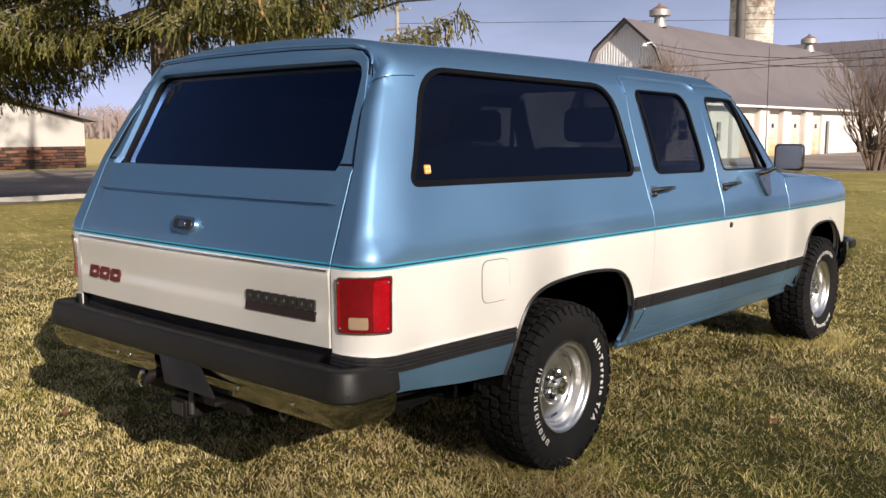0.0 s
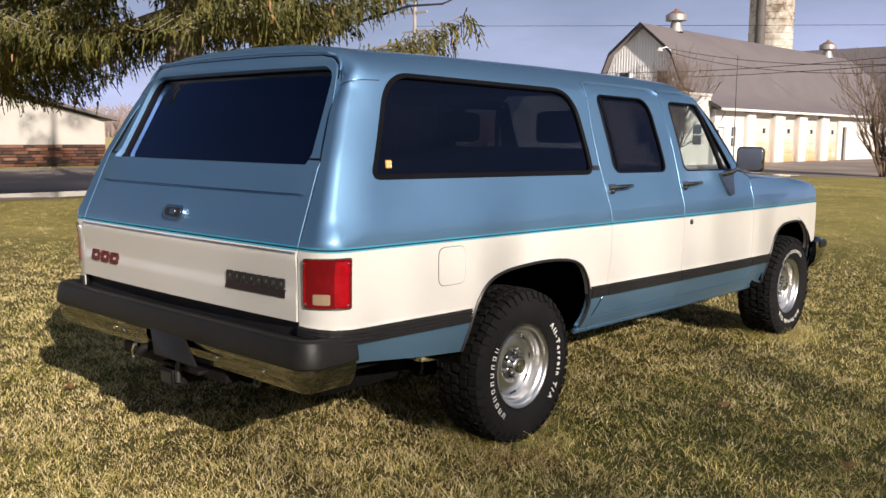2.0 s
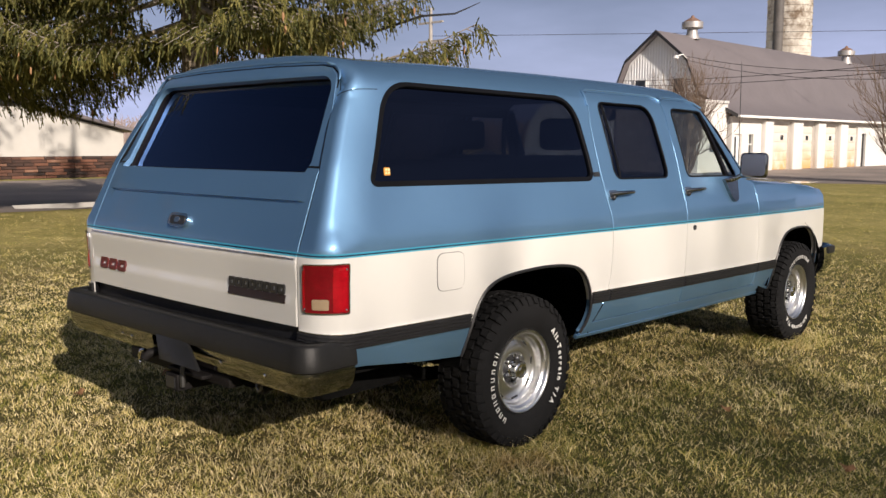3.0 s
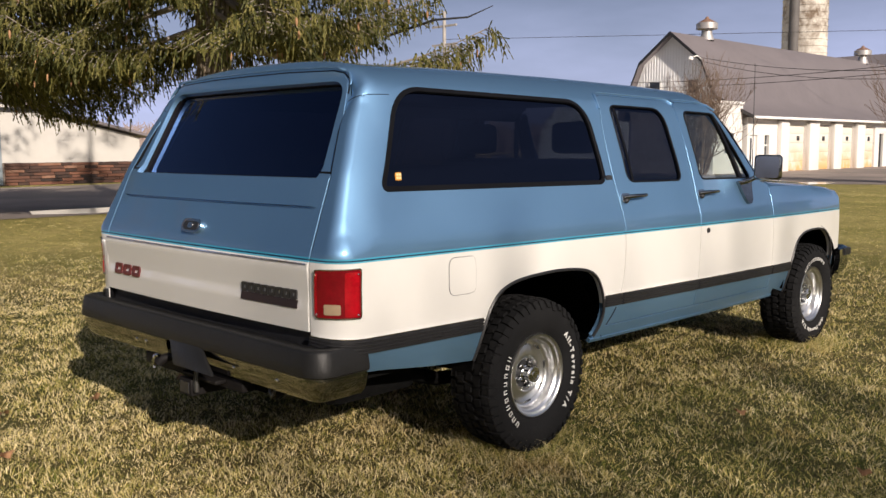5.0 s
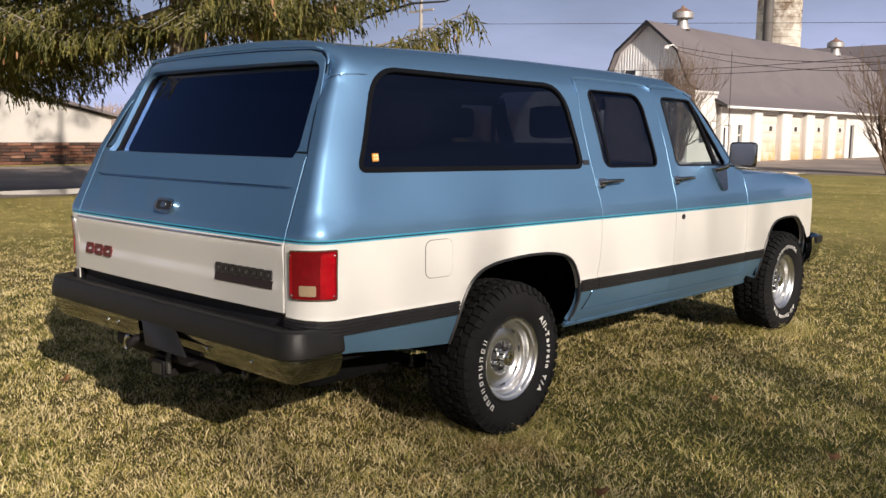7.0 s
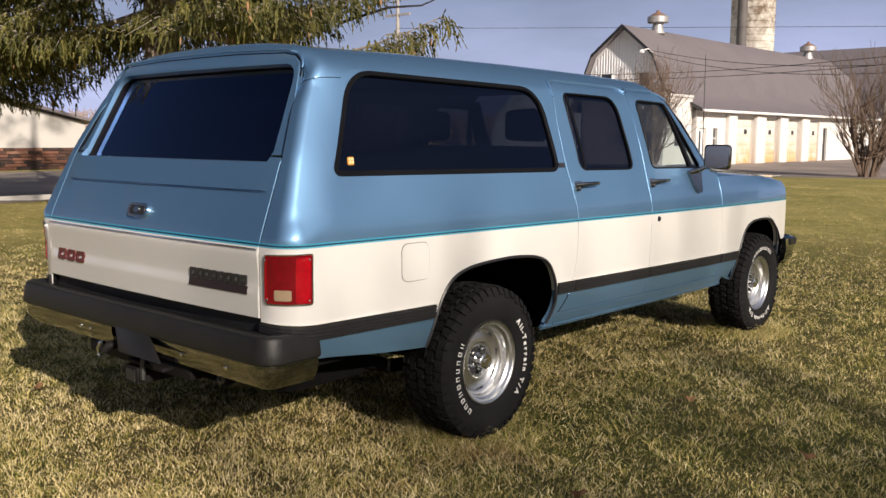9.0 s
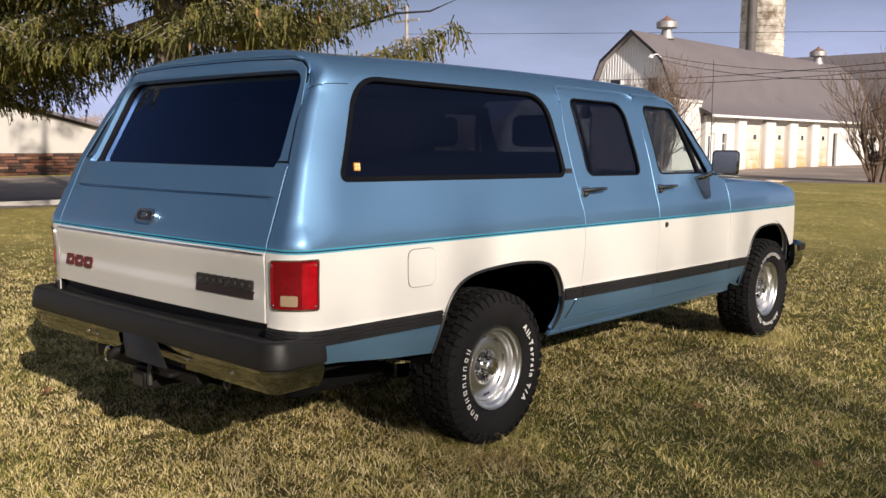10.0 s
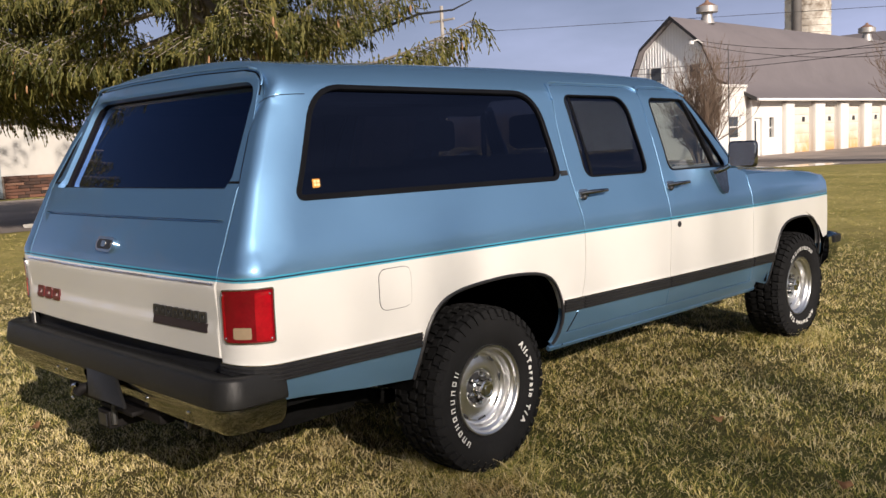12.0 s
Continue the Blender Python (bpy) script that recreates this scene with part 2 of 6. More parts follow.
# ---- materials ----
RAKE = 0.0125
def two_tone():
    """Blue over white over blue body paint, with the pin stripe between, by height on the body."""
    m = Nodes("two_tone_paint")
    co = place_coords(m)
    sx = m.node("SeparateXYZ", {0: co})
    zb = m.maths("MULTIPLY_ADD", sx.outputs[1], RAKE, sx.outputs[2])
    f = m.maths("DIVIDE", m.maths("SUBTRACT", zb, 0.4), 1.5)
    k = lambda z: (z - 0.4) / 1.5
    big = m.noise(2.5, 3, 0.5, co)
    fleck = m.noise(900, 2, 0.5, co)
    blue_a, blue_b = (0.195, 0.375, 0.59), (0.24, 0.43, 0.66)
    blue = m.mix(m.maths("MULTIPLY_ADD", fleck, 0.5, m.maths("MULTIPLY", big, 0.5)), blue_a, blue_b)
    white = m.mix(big, (0.635, 0.62, 0.59), (0.695, 0.68, 0.645))
    bands = m.ramp(f, [(0, (0, 0, 0)), (k(0.69), (1, 1, 1)), (k(1.040), (0, 0, 0))], "CONSTANT")
    base = m.mix(bands, blue, white)
    stripe = m.ramp(f, [(0, (0, 0, 0)), (k(1.0345), (0.075, 0.35, 0.50)), (k(1.0415), (0.006, 0.03, 0.06)), (k(1.0465), (0.04, 0.28, 0.43)), (k(1.0525), (0, 0, 0))], "CONSTANT")
    mask = m.ramp(f, [(0, (0, 0, 0)), (k(1.0345), (1, 1, 1)), (k(1.0525), (0, 0, 0))], "CONSTANT")
    col = m.mix(mask, base, stripe)
    metal = m.maths("MULTIPLY", m.maths("SUBTRACT", 1.0, m.maths("MAXIMUM", bands, mask)), 0.88)
    wob = m.bump(m.noise(1.6, 2, 0.4, co), 0.06, 0.02)
    tint = m.mix(metal, (1, 1, 1), (0.35, 0.5, 0.7))
    lobes = []
    # fine flake under lacquer: a tight and a wide metallic lobe
    for flake in (0.26, 0.56):
        rough = m.mix(bands, (flake, flake, flake), (0.31, 0.31, 0.31))
        lobes.append(m.node("BsdfPrincipled", {"Base Color": col, "Metallic": metal, "Roughness": rough, "Specular Tint": tint, "Coat Weight": 0.9, "Coat Roughness": 0.03, "Normal": wob}).outputs[0])
    both_lobes = m.node("MixShader", {0: 0.66, 1: lobes[0], 2: lobes[1]})
    m.tree.links.new(both_lobes.outputs[0], m.out.inputs[0])
    return m.mat


M_PAINT = two_tone()
M_BLACK = plain("black_trim", (0.018, 0.018, 0.02), 0.42, vary=0.3, bump=0.15)
M_PAD = plain("bumper_pad", (0.014, 0.0138, 0.0135), 0.42, vary=0.35, scale=5, bump=0.3, fine=300, spec=0.30)
M_RUBBER = plain("window_rubber", (0.005, 0.005, 0.006), 0.45, vary=0.2, spec=0.15)
M_TYRE = plain("tyre_rubber", (0.010, 0.010, 0.0105), 0.85, vary=0.35, scale=12, bump=0.4, fine=90, spec=0.15)
M_LETTER = plain("raised_white_lettering", (0.66, 0.65, 0.62), 0.6, vary=0.12)
M_CHROME = plain("chrome", (0.72, 0.72, 0.71), 0.08, 1.0, vary=0.06, scale=5)
# darker blotched chrome copy: dim ground reflections and dirt put into its colour
M_DARKCHROME = plain("dim_chrome", (0.30, 0.30, 0.295), 0.03, 1.0, vary=0.4, scale=22, bump=0.06, fine=30)
M_ALLOY = plain("polished_wheel", (0.74, 0.74, 0.735), 0.29, 1.0, vary=0.08, scale=14)
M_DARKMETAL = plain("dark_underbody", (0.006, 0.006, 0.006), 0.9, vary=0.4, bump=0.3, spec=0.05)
M_STEEL = plain("grey_steel", (0.09, 0.09, 0.09), 0.35, 0.8, vary=0.2)
M_RUSTY = plain("hitch_steel", (0.010, 0.009, 0.009), 0.6, vary=0.4, bump=0.3, spec=0.12)
M_INTERIOR = plain("interior_cloth", (0.10, 0.11, 0.13), 0.9, vary=0.2, bump=0.3)
M_SEAT = plain("seat_cloth", (0.16, 0.17, 0.19), 0.9, vary=0.2, bump=0.4)
M_RED_LENS = plain("red_lens", (0.15, 0.002, 0.006), 0.12, vary=0.3, scale=6, coat=0.6)
M_LAMP_RIM = plain("lamp_bezel", (0.50, 0.49, 0.48), 0.22, 1.0, vary=0.2)
M_RED_DEEP = plain("bright_red_reflector", (0.31, 0.003, 0.008), 0.15, vary=0.3, scale=12, coat=0.6)
M_CLEAR_LENS = plain("reverse_lens", (0.34, 0.25, 0.16), 0.15, vary=0.1, coat=1.0)
M_BADGE_RED = plain("badge_red", (0.10, 0.014, 0.015), 0.35, vary=0.2)
M_BADGE_BAR = plain("badge_bar_brown", (0.022, 0.012, 0.011), 0.4, vary=0.2)
M_BADGE_GREY = plain("badge_grey", (0.07, 0.07, 0.075), 0.3, 0.6, vary=0.2)
M_STICKER = plain("orange_sticker", (0.68, 0.29, 0.03), 0.6, vary=0.1)
M_STICKER_MARK = plain("sticker_print", (0.85, 0.70, 0.35), 0.6, vary=0.1)
M_GLASS_DARK = tinted_glass("privacy_glass", (0.026, 0.026, 0.034), gloss=(0.55, 0.66, 1.0))
M_GLASS_REAR = tinted_glass("rear_privacy_glass", (0.035, 0.033, 0.050), gloss=(0.62, 0.66, 1.0), least=0.17)
M_GLASS_MID = tinted_glass("door_privacy_glass", (0.052, 0.05, 0.058), gloss=(0.6, 0.7, 1.0))
M_GLASS_CLEAR = tinted_glass("clear_glass", (0.82, 0.88, 0.86), least=0.12)
M_MIRROR = plain("mirror_glass", (0.9, 0.9, 0.9), 0.10, 1.0, vary=0.02)


def grass_ground():
    """Thatch and soil under the blades; farther out the lawn's own mixed colour."""
    m = Nodes("lawn_soil")
    co = place_coords(m)
    a = m.noise(0.35, 5, 0.65, co)
    b = m.noise(7, 5, 0.7, co)
    c = m.noise(60, 3, 0.7, co)
    thatch = m.mix(m.ramp(c, [(0.36, (0, 0, 0)), (0.64, (1, 1, 1))]), (0.035, 0.032, 0.013), (0.20, 0.155, 0.062))
    moss = m.mix(c, (0.02, 0.028, 0.007), (0.10, 0.11, 0.026))
    f = m.maths("MULTIPLY_ADD", b, 0.45, m.maths("MULTIPLY", a, 0.65))
    col = m.mix(m.ramp(f, [(0.42, (0, 0, 0)), (0.66, (1, 1, 1))]), moss, thatch)
    sep = m.node("SeparateXYZ", {0: co})
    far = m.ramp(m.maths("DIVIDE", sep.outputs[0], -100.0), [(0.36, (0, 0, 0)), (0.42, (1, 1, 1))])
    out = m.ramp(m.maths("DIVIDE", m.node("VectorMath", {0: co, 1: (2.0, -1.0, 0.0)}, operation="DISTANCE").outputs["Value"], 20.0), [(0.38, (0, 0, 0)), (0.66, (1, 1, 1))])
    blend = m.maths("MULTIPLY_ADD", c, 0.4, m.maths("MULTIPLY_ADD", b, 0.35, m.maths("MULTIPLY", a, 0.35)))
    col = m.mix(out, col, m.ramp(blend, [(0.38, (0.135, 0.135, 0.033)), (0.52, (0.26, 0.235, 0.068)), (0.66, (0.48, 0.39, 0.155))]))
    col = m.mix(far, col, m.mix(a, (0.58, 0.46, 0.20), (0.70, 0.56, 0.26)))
    h = m.maths("MULTIPLY_ADD", b, 0.5, c)
    return m.finish(Base_Color=col, Roughness=0.95, Specular_IOR_Level=0.15, Normal=m.bump(h, 0.8, 0.03))


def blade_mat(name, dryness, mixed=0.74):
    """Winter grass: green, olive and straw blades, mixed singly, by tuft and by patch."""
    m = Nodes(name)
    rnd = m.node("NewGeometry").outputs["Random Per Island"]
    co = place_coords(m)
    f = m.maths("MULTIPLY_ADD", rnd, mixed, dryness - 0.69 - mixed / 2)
    # more straw towards -x: the sunlit side's brightness put into the blade colour
    lighter = m.node("MapRange", {0: m.node("SeparateXYZ", {0: co}).outputs[0], 1: 1.8, 2: -1.2, 3: 0.0, 4: 0.15}).outputs[0]
    f = m.maths("ADD", f, lighter)
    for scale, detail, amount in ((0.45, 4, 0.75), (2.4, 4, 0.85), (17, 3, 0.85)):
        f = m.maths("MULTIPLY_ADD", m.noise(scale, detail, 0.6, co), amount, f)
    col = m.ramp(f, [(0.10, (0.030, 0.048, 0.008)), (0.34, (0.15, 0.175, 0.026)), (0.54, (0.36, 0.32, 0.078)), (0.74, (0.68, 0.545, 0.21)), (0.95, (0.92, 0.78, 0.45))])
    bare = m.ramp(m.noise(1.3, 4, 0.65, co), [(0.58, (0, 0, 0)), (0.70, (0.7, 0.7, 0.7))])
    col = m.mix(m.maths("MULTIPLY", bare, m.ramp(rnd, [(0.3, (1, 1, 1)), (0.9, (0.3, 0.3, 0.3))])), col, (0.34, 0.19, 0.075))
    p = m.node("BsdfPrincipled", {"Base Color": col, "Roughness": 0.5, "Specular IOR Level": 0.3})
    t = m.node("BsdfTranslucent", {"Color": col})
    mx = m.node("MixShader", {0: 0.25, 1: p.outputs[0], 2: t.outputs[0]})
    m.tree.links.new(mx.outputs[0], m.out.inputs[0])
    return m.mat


def asphalt():
    m = Nodes("asphalt_yard")
    co = place_coords(m)
    a, b, c = m.noise(0.15, 4, 0.6, co), m.noise(3, 5, 0.7, co), m.noise(90, 2, 0.6, co)
    col = m.mix(b, (0.19, 0.16, 0.14), (0.27, 0.225, 0.195))
    col = m.mix(m.ramp(a, [(0.45, (0, 0, 0)), (0.62, (1, 1, 1))]), col, (0.36, 0.29, 0.24))
    return m.finish(Base_Color=col, Roughness=0.85, Normal=m.bump(c, 0.5, 0.01))


def siding(name, c0, c1, rust=0.0, pitch=0.25, axis=1):
    """White-washed or metal wall with vertical ribs and stains."""
    m = Nodes(name)
    co = place_coords(m)
    sx = m.node("SeparateXYZ", {0: co})
    big, mid = m.noise(0.4, 4, 0.6, co), m.noise(3, 4, 0.7, co)
    col = m.mix(m.maths("MULTIPLY_ADD", big, 0.5, m.maths("MULTIPLY", mid, 0.5)), c0, c1)
    if rust:
        down = m.ramp(m.maths("DIVIDE", sx.outputs[2], 3.0), [(0.0, (1, 1, 1)), (0.62, (0, 0, 0))])
        streak = m.noise(1.5, 4, 0.7, co)
        fac = m.maths("MULTIPLY", m.maths("MULTIPLY", down, m.ramp(streak, [(0.34, (0, 0, 0)), (0.55, (1, 1, 1))])), rust)
        col = m.mix(fac, col, (0.62, 0.36, 0.13))
    return m.finish(Base_Color=col, Roughness=0.75, Normal=m.bump(mid, 0.25, 0.01))


M_GROUND = grass_ground()
M_BLADES = blade_mat("grass_blades", 0.09)
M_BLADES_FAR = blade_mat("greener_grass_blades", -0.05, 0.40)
M_ASPHALT = asphalt()
M_PUDDLE = plain("puddle_water", (0.05, 0.05, 0.05), 0.03, vary=0.2)
M_BARN_WALL = siding("barn_wall_white", (0.64, 0.615, 0.575), (0.74, 0.715, 0.68))
M_BARN_DOOR = siding("overhead_door_paint", (0.60, 0.55, 0.48), (0.70, 0.66, 0.60), rust=1.0)
M_BARN_GABLE = siding("gable_sheet_metal", (0.76, 0.76, 0.76), (0.84, 0.84, 0.84))
M_BARN_ROOF = plain("barn_roof_metal", (0.17, 0.15, 0.155), 0.6, vary=0.1, scale=0.6, fine=40)
M_DARK = plain("dark_opening", (0.02, 0.02, 0.022), 0.4)
M_WINDOW = plain("old_window_glass", (0.05, 0.055, 0.06), 0.1)
M_TRIM_WHITE = plain("white_trim", (0.78, 0.76, 0.73), 0.6)
M_GALV = plain("galvanised_vent", (0.42, 0.40, 0.39), 0.5, 0.5, vary=0.25, scale=2)
M_SHED_WALL = siding("shed_white_wall", (0.44, 0.42, 0.385), (0.56, 0.54, 0.50))
M_SHED_DOOR = siding("shed_corrugated_door", (0.19, 0.225, 0.25), (0.27, 0.31, 0.34))
def block_mat():
    m = Nodes("weathered_block")
    co = m.node("TexCoord").outputs["Object"]
    r = m.node("ObjectInfo").outputs["Random"]
    n = m.noise(6, 4, 0.7, co)
    f = m.maths("MULTIPLY_ADD", n, 0.5, m.maths("MULTIPLY", r, 0.6))
    col = m.ramp(f, [(0.25, (0.022, 0.015, 0.013)), (0.5, (0.085, 0.04, 0.027)), (0.75, (0.17, 0.072, 0.042)), (1.0, (0.30, 0.19, 0.13))])
    return m.finish(Base_Color=col, Roughness=0.8, Normal=m.bump(n, 0.4, 0.01))


M_BLOCK = block_mat()
M_MORTAR = plain("mortar", (0.16, 0.13, 0.11), 0.9, vary=0.2)
def silo_mat():
    m = Nodes("silo_concrete")
    co = place_coords(m)
    sx = m.node("SeparateXYZ", {0: co})
    a, b = m.noise(0.5, 5, 0.7, co), m.noise(2.2, 4, 0.7, co)
    col = m.mix(b, (0.50, 0.46, 0.40), (0.74, 0.70, 0.63))
    top = m.ramp(m.maths("DIVIDE", sx.outputs[2], 20.0), [(0.45, (0, 0, 0)), (0.8, (1, 1, 1))])
    stain = m.maths("MULTIPLY", m.maths("MULTIPLY_ADD", top, 0.85, 0.15), m.ramp(a, [(0.40, (0, 0, 0)), (0.58, (1, 1, 1))]))
    col = m.mix(stain, col, (0.15, 0.105, 0.07))
    return m.finish(Base_Color=col, Roughness=0.85, Normal=m.bump(b, 0.3, 0.02))


M_SILO = silo_mat()
M_CHUTE = plain("weathered_chute", (0.11, 0.10, 0.095), 0.7, vary=0.3, scale=0.8, bump=0.2)
def bark_mat():
    m = Nodes("spruce_bark")
    co = m.node("Mapping", {0: m.node("TexCoord").outputs["Object"], "Scale": (1.0, 1.0, 0.35)}).outputs[0]
    plates = m.node("TexVoronoi", {"Vector": co, "Scale": 16.0}).outputs["Distance"]
    rough = m.noise(9, 5, 0.7, co)
    big = m.noise(1.3, 4, 0.6, co)
    f = m.maths("MULTIPLY_ADD", plates, -0.5, m.maths("MULTIPLY_ADD", rough, 0.7, m.maths("MULTIPLY", big, 0.45)))
    col = m.ramp(f, [(0.2, (0.09, 0.072, 0.055)), (0.42, (0.25, 0.205, 0.155)), (0.62, (0.42, 0.355, 0.28))])
    h = m.maths("SUBTRACT", rough, plates)
    return m.finish(Base_Color=col, Roughness=0.9, Normal=m.bump(h, 1.0, 0.05))


M_BARK = bark_mat()
M_POLE = plain("weathered_pole_wood", (0.36, 0.335, 0.31), 0.85, vary=0.2, scale=3, bump=0.3)
M_LIMB = plain("limb_bark", (0.27, 0.235, 0.20), 0.9, vary=0.35, scale=6, bump=0.5)
M_TWIG = plain("bare_twig", (0.15, 0.105, 0.075), 0.85, vary=0.3)
M_WOODS = plain("far_woods", (0.25, 0.20, 0.185), 0.95, vary=0.3, scale=0.1)
M_WIRE = plain("wire", (0.03, 0.03, 0.03), 0.6)
M_HOOP = plain("hoop_cover", (0.55, 0.62, 0.66), 0.5, vary=0.06, scale=0.3)
M_DARK_CAR = plain("dark_car_paint", (0.012, 0.014, 0.018), 0.25, coat=0.8)
M_RUST_CAP = plain("rusty_cap", (0.22, 0.13, 0.09), 0.7, vary=0.4, scale=4, bump=0.3)
M_CONE = plain("spruce_cone", (0.36, 0.20, 0.10), 0.8, vary=0.3)
M_LEAF = plain("dry_leaf", (0.32, 0.17, 0.08), 0.8, vary=0.3)


def needle_mat():
    m = Nodes("spruce_needles")
    geo = m.node("NewGeometry")
    rnd = geo.outputs["Random Per Island"]
    co = geo.outputs["Position"]
    f = m.maths("MULTIPLY_ADD", rnd, 0.6, m.maths("MULTIPLY", m.noise(1.2, 3, 0.6, co), 0.5))
    col = m.ramp(f, [(0.2, (0.035, 0.045, 0.012)), (0.5, (0.125, 0.130, 0.036)), (0.9, (0.36, 0.315, 0.10))])
    p = m.node("BsdfPrincipled", {"Base Color": col, "Roughness": 0.6, "Specular IOR Level": 0.3})
    t = m.node("BsdfTranslucent", {"Color": col})
    mx = m.node("MixShader", {0: 0.45, 1: p.outputs[0], 2: t.outputs[0]})
    m.tree.links.new(mx.outputs[0], m.out.inputs[0])
    return m.mat


M_NEEDLES = needle_mat()

# ---- ground, yard, far things ----
def flat(name, outline, z, mat, label, category, kind="structure"):
    me = mesh_of(name, [(x, y, z) for x, y in outline], [list(range(len(outline)))], [mat])
    return tagged(new(name, me), label, category, kind=kind)


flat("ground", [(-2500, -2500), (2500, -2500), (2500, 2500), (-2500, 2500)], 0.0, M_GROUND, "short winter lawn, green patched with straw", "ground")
flat("road", [(-16.2, -60), (-15.9, -8), (-16.6, 2), (-16.3, 8), (-15.6, 18), (-14.0, 27), (-11.5, 31.2), (-7.0, 33.2), (4, 34.4), (60, 37), (60, 56), (-5, 56), (-8, 95), (-19, 95), (-34, 60), (-33.5, 24), (-33.2, -60)], 0.012, M_ASPHALT, "worn asphalt farm yard drive", "road")


def puddle(at, pts, label):
    ob = flat("puddle", [(at[0] + x, at[1] + y) for x, y in pts], 0.018, M_PUDDLE, label, "puddle")
    return ob


puddle((-17.6, 6.6), [(-1.0, -1.5), (0.2, -1.9), (0.9, -0.8), (0.6, 0.9), (-0.3, 1.9), (-0.9, 0.7)], "still rain puddle at the edge of the drive")
puddle((-10.9, 31.9), [(-0.9, -1.2), (0.2, -1.5), (0.9, -0.2), (0.7, 1.4), (-0.2, 1.5), (-0.8, 0.4)], "still rain puddle beside the yard lawn")

BARN = thing("barn", "long white dairy barn with a grey gambrel metal roof", "barn", (-19.1, 44.0, 0), turn=-2.0)
# local: x runs from the drive-side wall towards the far wall (negative), y along the barn
BW, BL, EAVE, BREAK, RIDGE = 8.0, 31.5, 3.15, 6.45, 8.1


def prism(bm, section, y0, y1):
    a = [bm.verts.new((x, y0, z)) for x, z in section]
    b = [bm.verts.new((x, y1, z)) for x, z in section]
    bm.faces.new(a)
    bm.faces.new(b[::-1])
    n = len(section)
    for i in range(n):
        bm.faces.new((a[i], b[i], b[(i + 1) % n], a[(i + 1) % n]))
    bmesh.ops.recalc_face_normals(bm, faces=bm.faces)
    return bm


def wall_with_openings(parent, mat, x0, x1, length, top, openings):
    """A wall along y between x0 and x1, with openings (y0, y1, z0, z1) right through it."""
    ys = sorted({0, length} | {o[0] for o in openings} | {o[1] for o in openings})
    for a, b in zip(ys, ys[1:]):
        mid = (a + b) / 2
        cut = [o for o in openings if o[0] <= mid <= o[1]]
        z = 0.0
        for o in sorted(cut, key=lambda q: q[2]):
            if o[2] > z:
                part("wall", boxed(x0, x1, a, b, z, o[2]), mat, parent)
            z = o[3]
        if top > z:
            part("wall", boxed(x0, x1, a, b, z, top), mat, parent)


DOORS = [(4.5, 7.25), (8.55, 10.8), (11.95, 14.4), (15.6, 18.0)]
openings = [(0.3, 1.15, 0.0, 2.1), (2.0, 2.55, 1.0, 2.1), (18.75, 19.5, 0.0, 2.3)] + [(a, b, 0.0, 2.75) for a, b in DOORS]
wall_with_openings(BARN, M_BARN_WALL, -0.3, 0.0, BL, EAVE - 0.06, openings)
part("wall", boxed(-BW, -BW + 0.3, 0.3, BL, 0, EAVE), M_BARN_WALL, BARN)
for y0, y1 in ((0.0, 0.3), (BL - 0.3, BL)):
    part("wall", boxed(-BW + 0.3, -0.3, y0, y1, 0, EAVE + 0.4), M_BARN_WALL, BARN)
half = 4.75
gable_out = [(-0.35, EAVE + 0.3), (-half + 2.85, 4.25), (-half + 1.95, BREAK - 0.1), (-half, RIDGE - 0.12), (-half - 2.05, BREAK - 0.1), (-half - 2.9, 4.3), (-BW + 0.1, EAVE + 0.3)]
part("gable", prism(bmesh.new(), gable_out, 0.04, 0.2), M_BARN_GABLE, BARN, "white ribbed sheet-metal gable")
part("gable", prism(bmesh.new(), gable_out, BL - 0.2, BL - 0.04), M_BARN_GABLE, BARN)


def gable_half_width(z):
    return float(np.interp(z, [EAVE + 0.3, 4.25, BREAK - 0.1, RIDGE], [3.1, 2.85, 1.95, 0.0]))


for i in range(31):
    x = -half - 2.8 + i * 5.6 / 30
    dx = abs(x + half)
    top = EAVE + 0.5
    while top < RIDGE - 0.25 and gable_half_width(top) > dx + 0.1:
        top += 0.05
    if top > EAVE + 0.7:
        part("rib", boxed(x - 0.035, x + 0.035, 0.015, 0.045, EAVE + 0.45, top - 0.06), M_BARN_GABLE, BARN)
for x0, x1, z0, z1 in ((-half + 1.0, -half + 1.65, 4.55, 5.3), (-half - 1.6, -half - 0.9, 4.55, 5.3)):
    w = part("window", boxed(x0, x1, -0.03, 0.02, z0, z1), M_WINDOW, BARN, "dark hay door opening")
    part("window_frame", boxed(x0 - 0.08, x0, -0.05, 0.03, z0 - 0.08, z1 + 0.08), M_TRIM_WHITE, w)
    part("window_frame", boxed(x1, x1 + 0.08, -0.05, 0.03, z0 - 0.08, z1 + 0.08), M_TRIM_WHITE, w)
